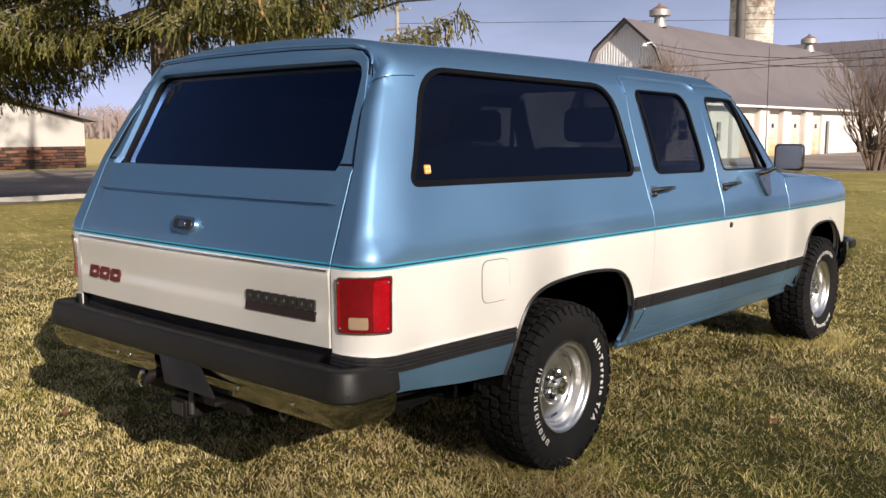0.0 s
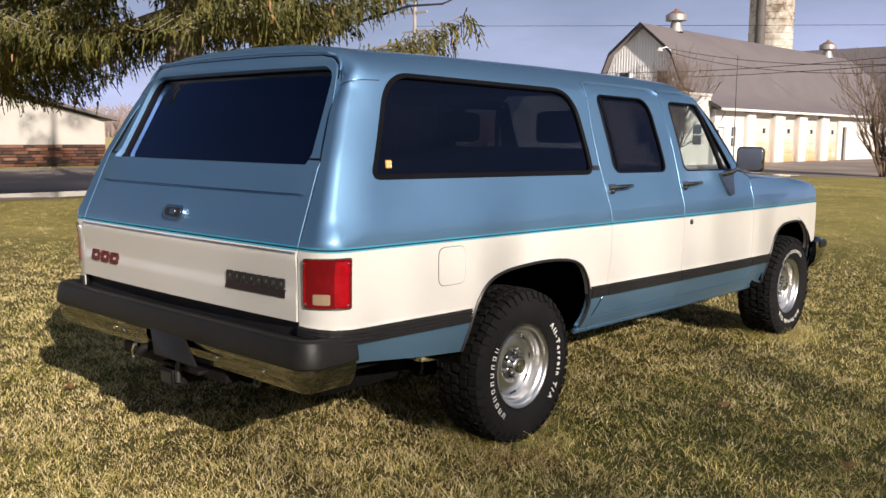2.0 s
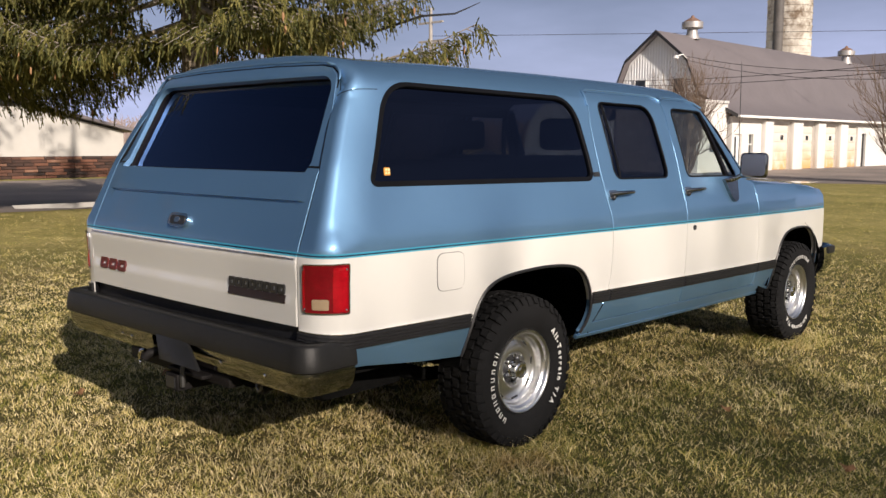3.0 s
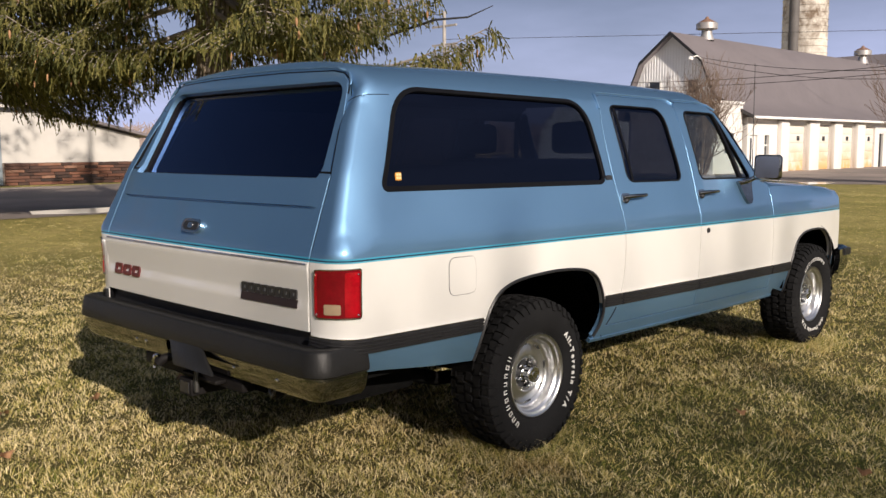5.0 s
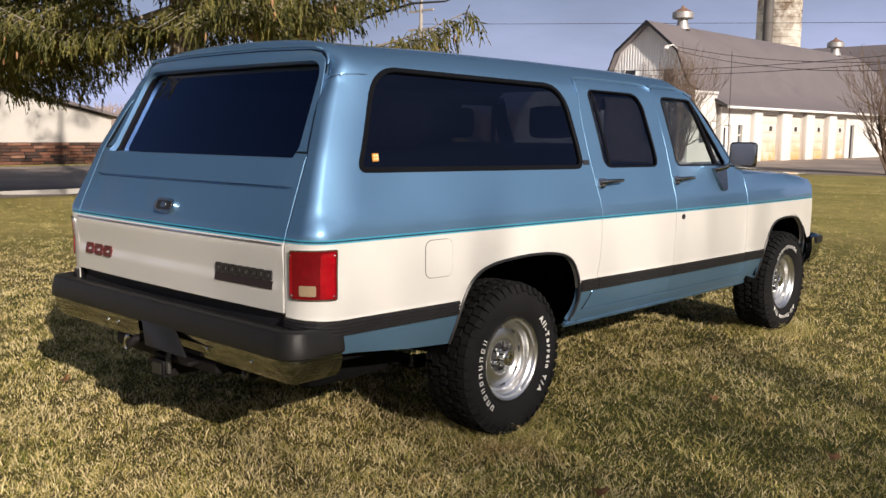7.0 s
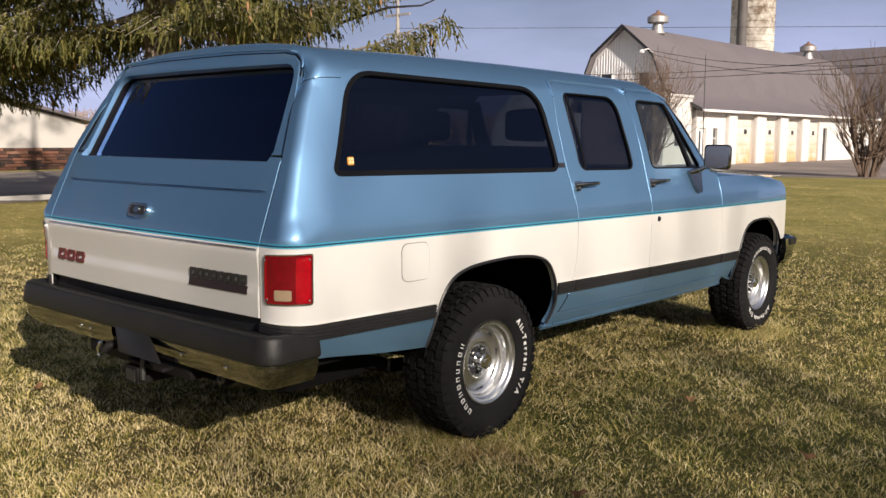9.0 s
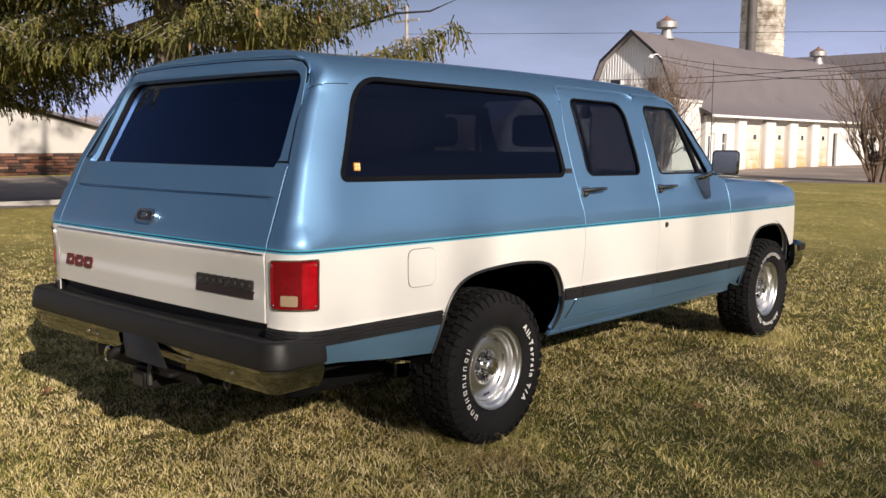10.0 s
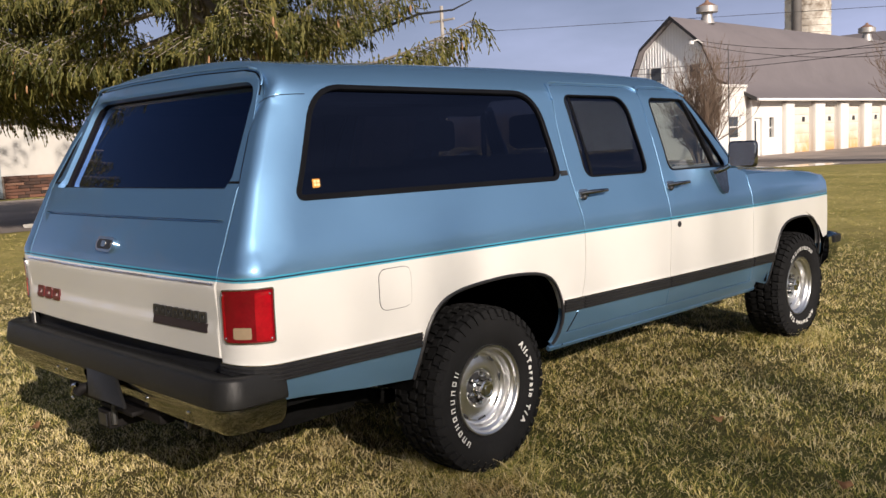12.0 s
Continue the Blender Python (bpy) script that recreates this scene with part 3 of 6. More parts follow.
# roof: two slopes each side, flared at the eaves
roof_line = [(0.55, EAVE), (-half + 2.95, 4.35), (-half + 2.0, BREAK), (-half, RIDGE), (-half - 2.1, BREAK), (-half - 3.0, 4.35), (-BW - 0.35, EAVE)]
under = [(x, z - 0.12) for x, z in roof_line][::-1]
part("roof", prism(bmesh.new(), roof_line + under, -0.45, BL + 0.45), M_BARN_ROOF, BARN, "grey metal gambrel roof")
for (x0, z0), (x1, z1) in zip(roof_line, roof_line[1:]):
    for y in (-0.5, BL + 0.46):
        bm = bmesh.new()
        a, b = Vector((x0, y, z0 + 0.03)), Vector((x1, y, z1 + 0.03))
        vs = [bm.verts.new(p) for p in (a, b, b - Vector((0, 0, 0.2)), a - Vector((0, 0, 0.2)), a + Vector((0, 0.05, 0)), b + Vector((0, 0.05, 0)), b + Vector((0, 0.05, -0.2)), a + Vector((0, 0.05, -0.2)))]
        for q in ((0, 1, 2, 3), (4, 7, 6, 5), (0, 4, 5, 1), (2, 6, 7, 3)):
            bm.faces.new([vs[i] for i in q])
        part("barge_board", bm, M_DARK, BARN, smooth=False)
part("gutter", boxed(0.5, 0.66, -0.4, BL + 0.4, EAVE - 0.16, EAVE - 0.02, bevel=0.03), M_TRIM_WHITE, BARN, "white eaves gutter")
for y0, y1 in ((3.5, 4.5), (7.25, 8.55), (10.8, 11.95), (14.4, 15.6)):
    part("pillar", boxed(0.0, 0.28, y0, y1, 0, EAVE - 0.2, bevel=0.02), M_BARN_WALL, BARN)
for a, b in DOORS:
    d = part("overhead_door", boxed(-0.22, -0.16, a, b, 0.0, 2.75), M_BARN_DOOR, BARN, "white overhead door with rust-stained lower panels")
    for i in range(5):
        part("door_panel", boxed(-0.16, -0.13, a + 0.03, b - 0.03, 0.03 + i * 0.55, 0.55 + i * 0.55 - 0.03, bevel=0.01), M_BARN_DOOR, d)
    for yy in (b - 0.95,):
        part("door_light", boxed(-0.13, -0.115, yy, yy + 0.36, 1.80, 2.08), M_DARK, d)
d = part("door", boxed(-0.2, -0.14, 0.3, 1.15, 0.0, 2.1), M_TRIM_WHITE, BARN, "white yard door with a tall dark pane")
part("pane", boxed(-0.14, -0.12, 0.42, 0.75, 0.5, 1.95), M_WINDOW, d)
w = part("window", boxed(-0.2, -0.16, 2.0, 2.55, 1.0, 2.1), M_WINDOW, BARN, "small dark sash window")
part("window_frame", boxed(-0.16, -0.1, 2.0, 2.55, 1.5, 1.57), M_TRIM_WHITE, w)
part("door", boxed(-0.2, -0.14, 18.75, 19.5, 0.0, 2.3), M_DARK, BARN, "dark open doorway")
for y in (3.6, 27.3):
    v = part("roof_vent", lathe(bmesh.new(), [(0, 0.58), (0.45, 0.40), (0.72, 0.40), (0.74, 0.80), (1.12, 0.80), (1.15, 0.70)], 20, "Z"), M_GALV, BARN, "galvanised round roof ventilator")
    v.location = (-half, y, RIDGE - 0.2)
    v.scale = (0.8, 0.8, 0.92)
    part("vent_cap", lathe(bmesh.new(), [(1.15, 0.70), (1.24, 0.55), (1.36, 0.30), (1.42, 0.16), (1.52, 0.12), (1.58, 0.02)], 20, "Z"), M_RUST_CAP, v, "rusty brown conical cap")
# floodlight arm at the break of the gable roof
fl = part("floodlight", tube(bmesh.new(), [(-half + 2.05, -0.45, BREAK - 0.05), (-half + 1.95, -0.75, BREAK + 0.12), (-half + 1.75, -1.0, BREAK + 0.02)], 0.035, 8), M_TRIM_WHITE, BARN, "white floodlight on a bent arm")
head = part("lamp_head", lathe(bmesh.new(), [(0.10, 0.03), (0.06, 0.10), (-0.08, 0.17), (-0.10, 0.16), (-0.06, 0.01)], 14, "Z"), M_TRIM_WHITE, fl)
head.location = (-half + 1.72, -1.05, BREAK - 0.02)
part("gable_band", boxed(-half - 2.95, -half + 2.95, -0.02, 0.035, EAVE + 0.32, EAVE + 0.48), M_TRIM_WHITE, BARN)
# white wing on the gable end
WING = thing("milk_house", "low white masonry wing with a small window", "building", (-24.6, 40.9, 0), turn=-2.0)
part("wall", boxed(0, 5.2, 0, 3.05, 0, 3.75), M_BARN_WALL, WING)
part("roof", boxed(-0.12, 5.32, -0.12, 3.0, 3.75, 3.9, bevel=0.02), M_TRIM_WHITE, WING)
w = part("window", boxed(5.2, 5.225, 1.2, 2.1, 1.1, 2.2), M_WINDOW, WING, "old sash window")
part("window_frame", boxed(5.225, 5.25, 1.2, 2.1, 1.62, 1.68), M_TRIM_WHITE, w)
w = part("window", boxed(2.6, 3.7, -0.025, 0.0, 1.2, 2.4), M_WINDOW, WING, "old sash window")
part("window_frame", boxed(2.6, 3.7, -0.05, -0.025, 1.77, 1.83), M_TRIM_WHITE, w)

# cross barn at the far end
XB = thing("cross_barn", "white gabled barn standing across the end of the long barn", "barn", (-19.0, 78.0, 0), turn=90)
cross_sec = [(0, 0), (9.6, 0), (9.6, 3.2), (8.3, 7.2), (4.8, 9.4), (1.3, 7.2), (0, 3.2)]
part("wall", prism(bmesh.new(), cross_sec, 0, 13), M_BARN_WALL, XB)
cross_roof = [(-0.4, 3.0), (1.1, 7.35), (4.8, 9.65), (8.5, 7.35), (10.0, 3.0)]
part("roof", prism(bmesh.new(), cross_roof + [(x, z - 0.14) for x, z in cross_roof[::-1]], -0.35, 13.2), M_BARN_ROOF, XB, "grey metal gambrel roof")
for x in (1.6, 4.4, 7.2):
    w = part("window", boxed(x, x + 0.9, -0.03, 0.0, 1.2, 2.3), M_WINDOW, XB)
    part("window_frame", boxed(x, x + 0.9, -0.06, -0.03, 1.72, 1.78), M_TRIM_WHITE, w)
part("door", boxed(2.9, 3.8, -0.03, 0.0, 0, 2.3), M_DARK, XB)

# silo: ringed concrete staves, with a chute
SILO = thing("silo", "tall weathered concrete stave silo behind the barn", "silo", (-39.7, 100.5, 0))
bm = bmesh.new()
prof = []
for i in range(24):
    z = i * 0.75
    prof += [(z, 2.45), (z + 0.66, 2.45), (z + 0.68, 2.51), (z + 0.74, 2.51)]
lathe(bm, prof, 40, "Z")
part("shell", bm, M_SILO, SILO)
part("dome", lathe(bmesh.new(), [(18.0, 2.48), (18.35, 2.3), (18.8, 1.9), (19.2, 1.1), (19.35, 0.02)], 32, "Z"), M_GALV, SILO)
bm = bmesh.new()
lathe(bm, [(0, 0.55), (17.8, 0.55), (18.0, 0.02)], 14, "Z")
chute = part("chute", bm, M_CHUTE, SILO, "dark weathered round feed chute")
chute.location = (-0.15, -2.65, 0)

# shed at the drive
SHED = thing("shed", "low white shed with reddish block base and a metal sliding door", "shed", (-35.4, 3.6, 0))
SL = 13.0


def shed_top(y):
    return 2.12 + (SL - y) * 0.235


bm = prism(bmesh.new(), [(0, 0.95), (SL, 0.95), (SL, shed_top(SL) - 0.08), (0, shed_top(0) - 0.08)], -7.0, 0.0)
for v in bm.verts:
    v.co = Vector((v.co.y, v.co.x, v.co.z))
bmesh.ops.reverse_faces(bm, faces=bm.faces)
part("wall", bm, M_SHED_WALL, SHED)
part("block_base", boxed(-7.0, -0.02, 0, SL, 0, 0.95), M_MORTAR, SHED)
bm = prism(bmesh.new(), [(-0.6, shed_top(-0.6)), (SL + 0.45, shed_top(SL + 0.45)), (SL + 0.45, shed_top(SL + 0.45) + 0.12), (-0.6, shed_top(-0.6) + 0.12)], -7.3, 0.45)
for v in bm.verts:
    v.co = Vector((v.co.y, v.co.x, v.co.z))
bmesh.ops.reverse_faces(bm, faces=bm.faces)
part("roof", bm, M_BARN_ROOF, SHED, "thin dark sloping roof")
for y0 in (0.2, 3.58):
    d = part("sliding_door", boxed(0.05, 0.10, y0, y0 + 3.3, 0.05, 3.1), M_SHED_DOOR, SHED, "blue-grey corrugated metal sliding door")
    for i in range(13):
        part("rib", boxed(0.10, 0.155, y0 + 0.05 + i * 0.252, y0 + 0.13 + i * 0.252, 0.06, 3.08, bevel=0.015, seg=1), M_SHED_DOOR, d)
part("door_gap", boxed(0.03, 0.05, 3.4, 3.7, 0.05, 3.1), M_DARK, SHED)
part("door_track", boxed(0.02, 0.16, -0.2, 8.9, 3.1, 3.24), M_DARK, SHED)
block = part("block", boxed(0, 0.12, 0, 0.62, 0, 0.13, bevel=0.012, seg=1), M_BLOCK, SHED, smooth=False)
rnd = random.Random(4)
for r in range(7):
    y = 7.0
    while y < SL - 0.1:
        wide = min(rnd.uniform(0.35, 1.0), SL - y)
        o = block if (r == 0 and y == 7.0) else block.copy()
        if o is not block:
            scene.collection.objects.link(o)
        o.location = (-0.06 + rnd.uniform(-0.015, 0.02), y, 0.01 + r * 0.134)
        o.scale = (1, (wide - 0.012) / 0.62, rnd.uniform(0.86, 0.98))
        y += wide

# white hoop barn far off
HOOP = thing("hoop_barn", "pale plastic-covered hoop barn in the distance", "barn", (-50.0, 76.0, 0), turn=35)
sec = [(-7.0 * math.cos(a), 7.6 * math.sin(a) ** 0.8) for a in [math.pi * i / 20 for i in range(21)]]
part("cover", prism(bmesh.new(), sec, 0, 20), M_HOOP, HOOP)

# parked dark car
def parked_car():
    t = thing("parked_car", "small dark car parked by the barn yard", "car", (-16.3, 70.0, 0), turn=84)
    sec = [(-2.2, 0.35), (-2.2, 0.75), (-1.5, 0.88), (-0.8, 1.3), (0.5, 1.34), (1.2, 0.95), (2.1, 0.8), (2.25, 0.4)]
    bm = bmesh.new()
    rows = []
    for x, k in ((-0.85, 0.9), (-0.8, 1.0), (0.8, 1.0), (0.85, 0.9)):
        rows.append([bm.verts.new((x * (0.82 if z > 1 else 1), y * (0.98 if k < 1 else 1), z if k == 1 else 0.3 + (z - 0.3) * 0.97)) for y, z in sec])
    for a, b in zip(rows, rows[1:]):
        for i in range(len(sec)):
            bm.faces.new((a[i], a[(i + 1) % len(sec)], b[(i + 1) % len(sec)], b[i]))
    bm.faces.new(rows[0])
    bm.faces.new(rows[-1][::-1])
    bmesh.ops.recalc_face_normals(bm, faces=bm.faces)
    body = part("body", bm, M_DARK_CAR, t)
    for s in (-1, 1):
        bm = bmesh.new()
        vs = [bm.verts.new((s * 0.87, y, z)) for y, z in ((-1.2, 0.92), (0.95, 0.95), (0.4, 1.24), (-0.7, 1.22))]
        bm.faces.new(vs)
        bmesh.ops.solidify(bm, geom=bm.faces[:], thickness=0.02)
        part("window", bm, M_WINDOW, body)
        for y in (-1.35, 1.35):
            w = part("wheel", lathe(bmesh.new(), [(-0.1, 0.2), (-0.1, 0.31), (0.1, 0.31), (0.1, 0.22), (0.06, 0.2), (0.05, 0.02)], 20), M_TYRE, t)
            w.location = (s * 0.8, y, 0.31)
            h = part("rim", lathe(bmesh.new(), [(0.07, 0.21), (0.09, 0.2), (0.05, 0.12), (0.08, 0.02)], 16), M_ALLOY, w)
            h.scale.x = s
    return t


parked_car()

# far woods: rows of bare trunks and tops
rng = np.random.default_rng(5)
verts, faces = [], []
for i in range(2600):
    az = radians(rng.uniform(10, 85))
    d = rng.uniform(260, 380)
    x, y = 3 - d * math.sin(az), -3 + d * math.cos(az)
    h = rng.uniform(6, 11)
    o = len(verts)
    w = rng.uniform(0.12, 0.3)
    ax, ay = math.cos(az), math.sin(az)
    verts += [(x - ax * w, y - ay * w, 0), (x + ax * w, y + ay * w, 0), (x, y, h), (x + 0.3, y + 0.4, 0)]
    faces += [(o, o + 1, o + 2), (o + 1, o + 3, o + 2)]
    for k in range(9):
        z0 = h * rng.uniform(0.15, 0.85)
        s, up = rng.uniform(-2.4, 2.4), rng.uniform(0.8, 3.0)
        o = len(verts)
        verts += [(x, y, z0 - 0.15), (x, y, z0 + 0.15), (x + ax * s, y + ay * s, z0 + up), (x + ax * s * 0.5, y + ay * s * 0.5, z0 + up * 0.3)]
        faces += [(o, o + 3, o + 2), (o, o + 2, o + 1)]
stuff_mesh("far_woods", verts, faces, M_WOODS, "bare brown winter woods along the horizon", "woods")

# bare trees along the lawn's far edge behind the walk, seen mirrored in the glass and paint
verts, faces = [], []
for i in range(330):
    az = radians(rng.uniform(-165, 75))
    d = rng.uniform(62, 88)
    x, y = 3 + d * math.cos(az), -3 + d * math.sin(az)
    h = rng.uniform(7.5, 12.0) * (1.9 if az < radians(-50) else 1.0)
    ax, ay = -math.sin(az), math.cos(az)
    o = len(verts)
    w = rng.uniform(0.12, 0.26)
    verts += [(x - ax * w, y - ay * w, 0), (x + ax * w, y + ay * w, 0), (x, y, h), (x + ay * w, y - ax * w, 0)]
    faces += [(o, o + 1, o + 2), (o + 1, o + 3, o + 2)]
    for k in range(60):
        z0 = h * rng.uniform(0.05, 0.9)
        s, up = rng.uniform(-2.6, 2.6), rng.uniform(0.5, 2.6)
        b = rng.uniform(0.06, 0.20)
        o = len(verts)
        verts += [(x, y, z0 - b), (x, y, z0 + b), (x + ax * s, y + ay * s, z0 + up), (x + ax * s * 0.5 + rng.uniform(-0.6, 0.6), y + ay * s * 0.5, z0 + up * 0.3)]
        faces += [(o, o + 3, o + 2), (o, o + 2, o + 1)]
stuff_mesh("far_woods", verts, faces, M_TWIG, "bare brown winter tree line along the lawn's edge", "woods")

# utility pole and wires
POLE = thing("utility_pole", "wooden utility pole with cross arms", "pole", (-38.4, 39.9, 0))
part("post", tube(bmesh.new(), [(0, 0, 0), (0, 0, 10.4)], [0.16, 0.11], 10), M_POLE, POLE)
for z in (8.2, 9.4):
    part("cross_arm", boxed(-1.1, 1.1, -0.06, 0.06, z, z + 0.12), M_POLE, POLE)


def wire(a, b, sag, r=0.015):
    a, b = Vector(a), Vector(b)
    pts = []
    for i in range(15):
        u = i / 14
        p = a.lerp(b, u)
        p.z -= sag * 4 * u * (1 - u)
        pts.append(p)
    ob = part("overhead_wire", tube(bmesh.new(), pts, r, 5), M_WIRE, None)
    return tagged(ob, "thin dark overhead power line", "wire", "overhead wires")


wire((-38.4, 39.9, 8.6), (40, 85, 7.6), 0.1)
wire((-21.9, 43.4, 6.5), (6, 30, 5.2), 1.3)
wire((-21.9, 43.4, 6.3), (6, 31, 5.6), 1.7)
wire((-26.3, 43.4, 5.3), (6, 30, 5.3), 0.55)
wire((-26.3, 43.4, 5.0), (6, 30, 4.9), 0.5)


# ---- trees ----
def strand(p, d, length, width, n, rng, verts, faces):
    """A needled shoot: two crossed ragged strips along a bending axis."""
    d = d / np.linalg.norm(d)
    s0 = np.cross(d, rng.normal(size=3))
    s0 /= np.linalg.norm(s0)
    s1 = np.cross(d, s0)
    bend = rng.normal(size=3) * 0.12 * length
    spots = [p + d * length * i / n + bend * (i / n) ** 2 for i in range(n + 1)]
    for k in range(2):
        a = math.pi * k / 2 + rng.uniform(0, 0.6)
        side = s0 * math.cos(a) + s1 * math.sin(a)
        o = len(verts)
        for i, c in enumerate(spots):
            u = i / n
            w = width * (1.0 - 0.55 * u) * (1.35 if i % 2 else 0.45) * rng.uniform(0.75, 1.25)
            if i == n:
                w = width * 0.4
            verts.append(c + side * w)
            verts.append(c - side * w * rng.uniform(0.7, 1.2))
        for i in range(n):
            faces.append((o + 2 * i, o + 2 * i + 1, o + 2 * i + 3, o + 2 * i + 2))


def spruce(at, height, first, reach, seed, trunk_r, density=1.0, extra=(), cones=0, near=6.8):
    """A Norway spruce: flared trunk, bowed limbs, side boughs and hanging shoots."""
    rng = np.random.default_rng(seed)
    t = thing("spruce_tree", "large old Norway spruce with drooping needled boughs", "tree", at, "spruce trees")
    pts, rad = [], []
    for i in range(16):
        u = i / 15
        z = height * u
        pts.append((0.12 * math.sin(z * 0.5), 0.1 * math.cos(z * 0.4) - 0.1, z - 0.05))
        rad.append(trunk_r * (1 - u) ** 0.9 + 0.02 + trunk_r * 0.55 * math.exp(-z * 2.6))
    bm = tube(bmesh.new(), pts, rad, 22)
    for v in bm.verts:
        r = noise.noise(Vector((v.co.x * 3, v.co.y * 3, v.co.z * 1.2)))
        k = 1 + 0.13 * r
        v.co.x *= k
        v.co.y *= k
    part("trunk", bm, M_BARK, t, "grey-brown scaly bark trunk")
    verts, faces = [], []
    cone_at = []
    z = first
    k = 0
    extra = list(extra)
    while z < height * 0.95:
        u = (z - first) / (height - first)
        length = reach * (1 - u) ** 0.75 * rng.uniform(0.8, 1.1) + 0.3
        a = k * 2.39996 + rng.uniform(-0.3, 0.3)
        k += 1
        low = z
        added = False
        if extra:
            z, a, length = extra.pop()
            added = z > 5.0
        out = np.array([math.cos(a), math.sin(a), 0.0])
        spine = []
        m = 9
        drop = length * rng.uniform(0.16, 0.3)
        for i in range(m + 1):
            s = i / m
            zz = z + 0.25 * length * math.sin(s * 1.3) * 0.35 - drop * math.sin(s * math.pi * 0.72) + (0.16 * length * max(0, s - 0.65))
            wob = np.array([-out[1], out[0], 0]) * (0.1 * length * math.sin(s * 3 + k))
            spine.append(out * length * s + wob + np.array([0, 0, zz]))
        limb_bm = bmesh.new()
        tube(limb_bm, [tuple(p) for p in spine], [max(0.009, 0.017 * length * (1 - i / m) ** 1.1) for i in range(m + 1)], 6, cap=False)
        side = np.array([-out[1], out[0], 0.0])
        fine = z < near
        nb = int(length * (7.5 if fine else 2.6) * density)
        for b in range(nb):
            s = 0.22 + 0.78 * (b + rng.uniform(0, 1)) / nb
            q = s * m
            i = min(m - 1, int(q))
            p = spine[i] * (1 - (q - i)) + spine[i + 1] * (q - i)
            sgn = 1 if b % 2 else -1
            bl = (0.28 * length * (1.12 - s) + 0.25) * rng.uniform(0.7, 1.2)
            dirn = side * sgn * 0.9 + out * 0.7 + np.array([0, 0, -0.12])
            dirn /= np.linalg.norm(dirn)
            steps = max(3, int(bl * 8))
            prev = p
            bpts = [tuple(p)]
            for j in range(steps):
                w = (j + 1) / steps
                c = p + dirn * bl * w + np.array([0, 0, -0.28 * bl * w * w])
                cc = c + rng.normal(size=3) * 0.05
                for h in range(3 if fine else 1):
                    hang = np.array([rng.normal() * 0.24, rng.normal() * 0.24, -1.0]) + dirn * 0.28
                    long = rng.uniform(0.07, 0.19) if rng.uniform() < 0.7 else rng.uniform(0.19, 0.36)
                    strand(cc + rng.normal(size=3) * 0.05, hang, long * (1 if fine else 1.6), rng.uniform(0.012, 0.021) * (1 if fine else 2.6), int(4 + long * 9) if fine else 3, rng, verts, faces)
                fwd = dirn + rng.normal(size=3) * 0.55 + np.array([0, 0, -0.25])
                strand(c, fwd, rng.uniform(0.12, 0.26), 0.015 if fine else 0.035, 4 if fine else 3, rng, verts, faces)
                prev = c
            bpts.append(tuple(p + dirn * bl * 0.5 + np.array([0, 0, -0.07 * bl])))
            bpts.append(tuple(p + dirn * bl + np.array([0, 0, -0.28 * bl])))
            tube(limb_bm, bpts, [0.011, 0.008, 0.004], 4, cap=False)
            if rng.uniform() < 0.10:
                cone_at.append(p + dirn * bl * 0.8 + np.array([0, 0, -0.28 * bl - 0.05]))
        part("limb", limb_bm, M_LIMB, t)
        z = low
        if not added:
            z += rng.uniform(0.07, 0.125) if z < near else rng.uniform(0.3, 0.5)
    me = mesh_of("crown", [tuple(v) for v in verts], faces, [M_NEEDLES])
    crown = new("crown", me)
    crown.parent = t
    tagged(crown, "olive-green hanging needle foliage", kind="stuff")
    cone_mesh = None
    for c in cone_at[:cones]:
        if cone_mesh is None:
            ob = part("cone", lathe(bmesh.new(), [(0, 0.004), (-0.02, 0.017), (-0.07, 0.021), (-0.12, 0.013), (-0.14, 0.003)], 8, "Z"), M_CONE, t, "hanging tan cone")
            cone_mesh = ob.data
        else:
            ob = new("cone", cone_mesh)
            ob.parent = t
        ob.location = tuple(c)
    return t


spruce((-16.15, 1.55, 0), 17.0, 3.95, 5.8, 3, 0.50, 1.1, extra=[(3.6, 0.95, 5.7), (3.7, 1.35, 5.4), (3.65, 0.35, 5.2), (3.8, -0.3, 5.0), (3.65, 1.75, 5.2), (4.0, -0.8, 4.8), (3.9, 0.65, 5.4)] + [(5.4 + 0.42 * k, -2.2 + (k * 0.83) % 1.9, 7.4 - 0.22 * k) for k in range(12)], cones=60)
SPRUCE = spruce((-11.2, 5.75, 0), 15.0, 3.6, 4.2, 8, 0.36, 1.35, extra=[(3.55, 0.60, 5.2), (4.3, 0.75, 4.0)], cones=130)

part("dead_branch", tube(bmesh.new(), [(2.2, 2.3, 3.55), (3.0, 2.8, 3.82), (3.45, 3.2, 3.86), (3.8, 3.5, 4.06)], [0.03, 0.022, 0.017, 0.006], 6), M_DARK, SPRUCE, "dead bare branch")


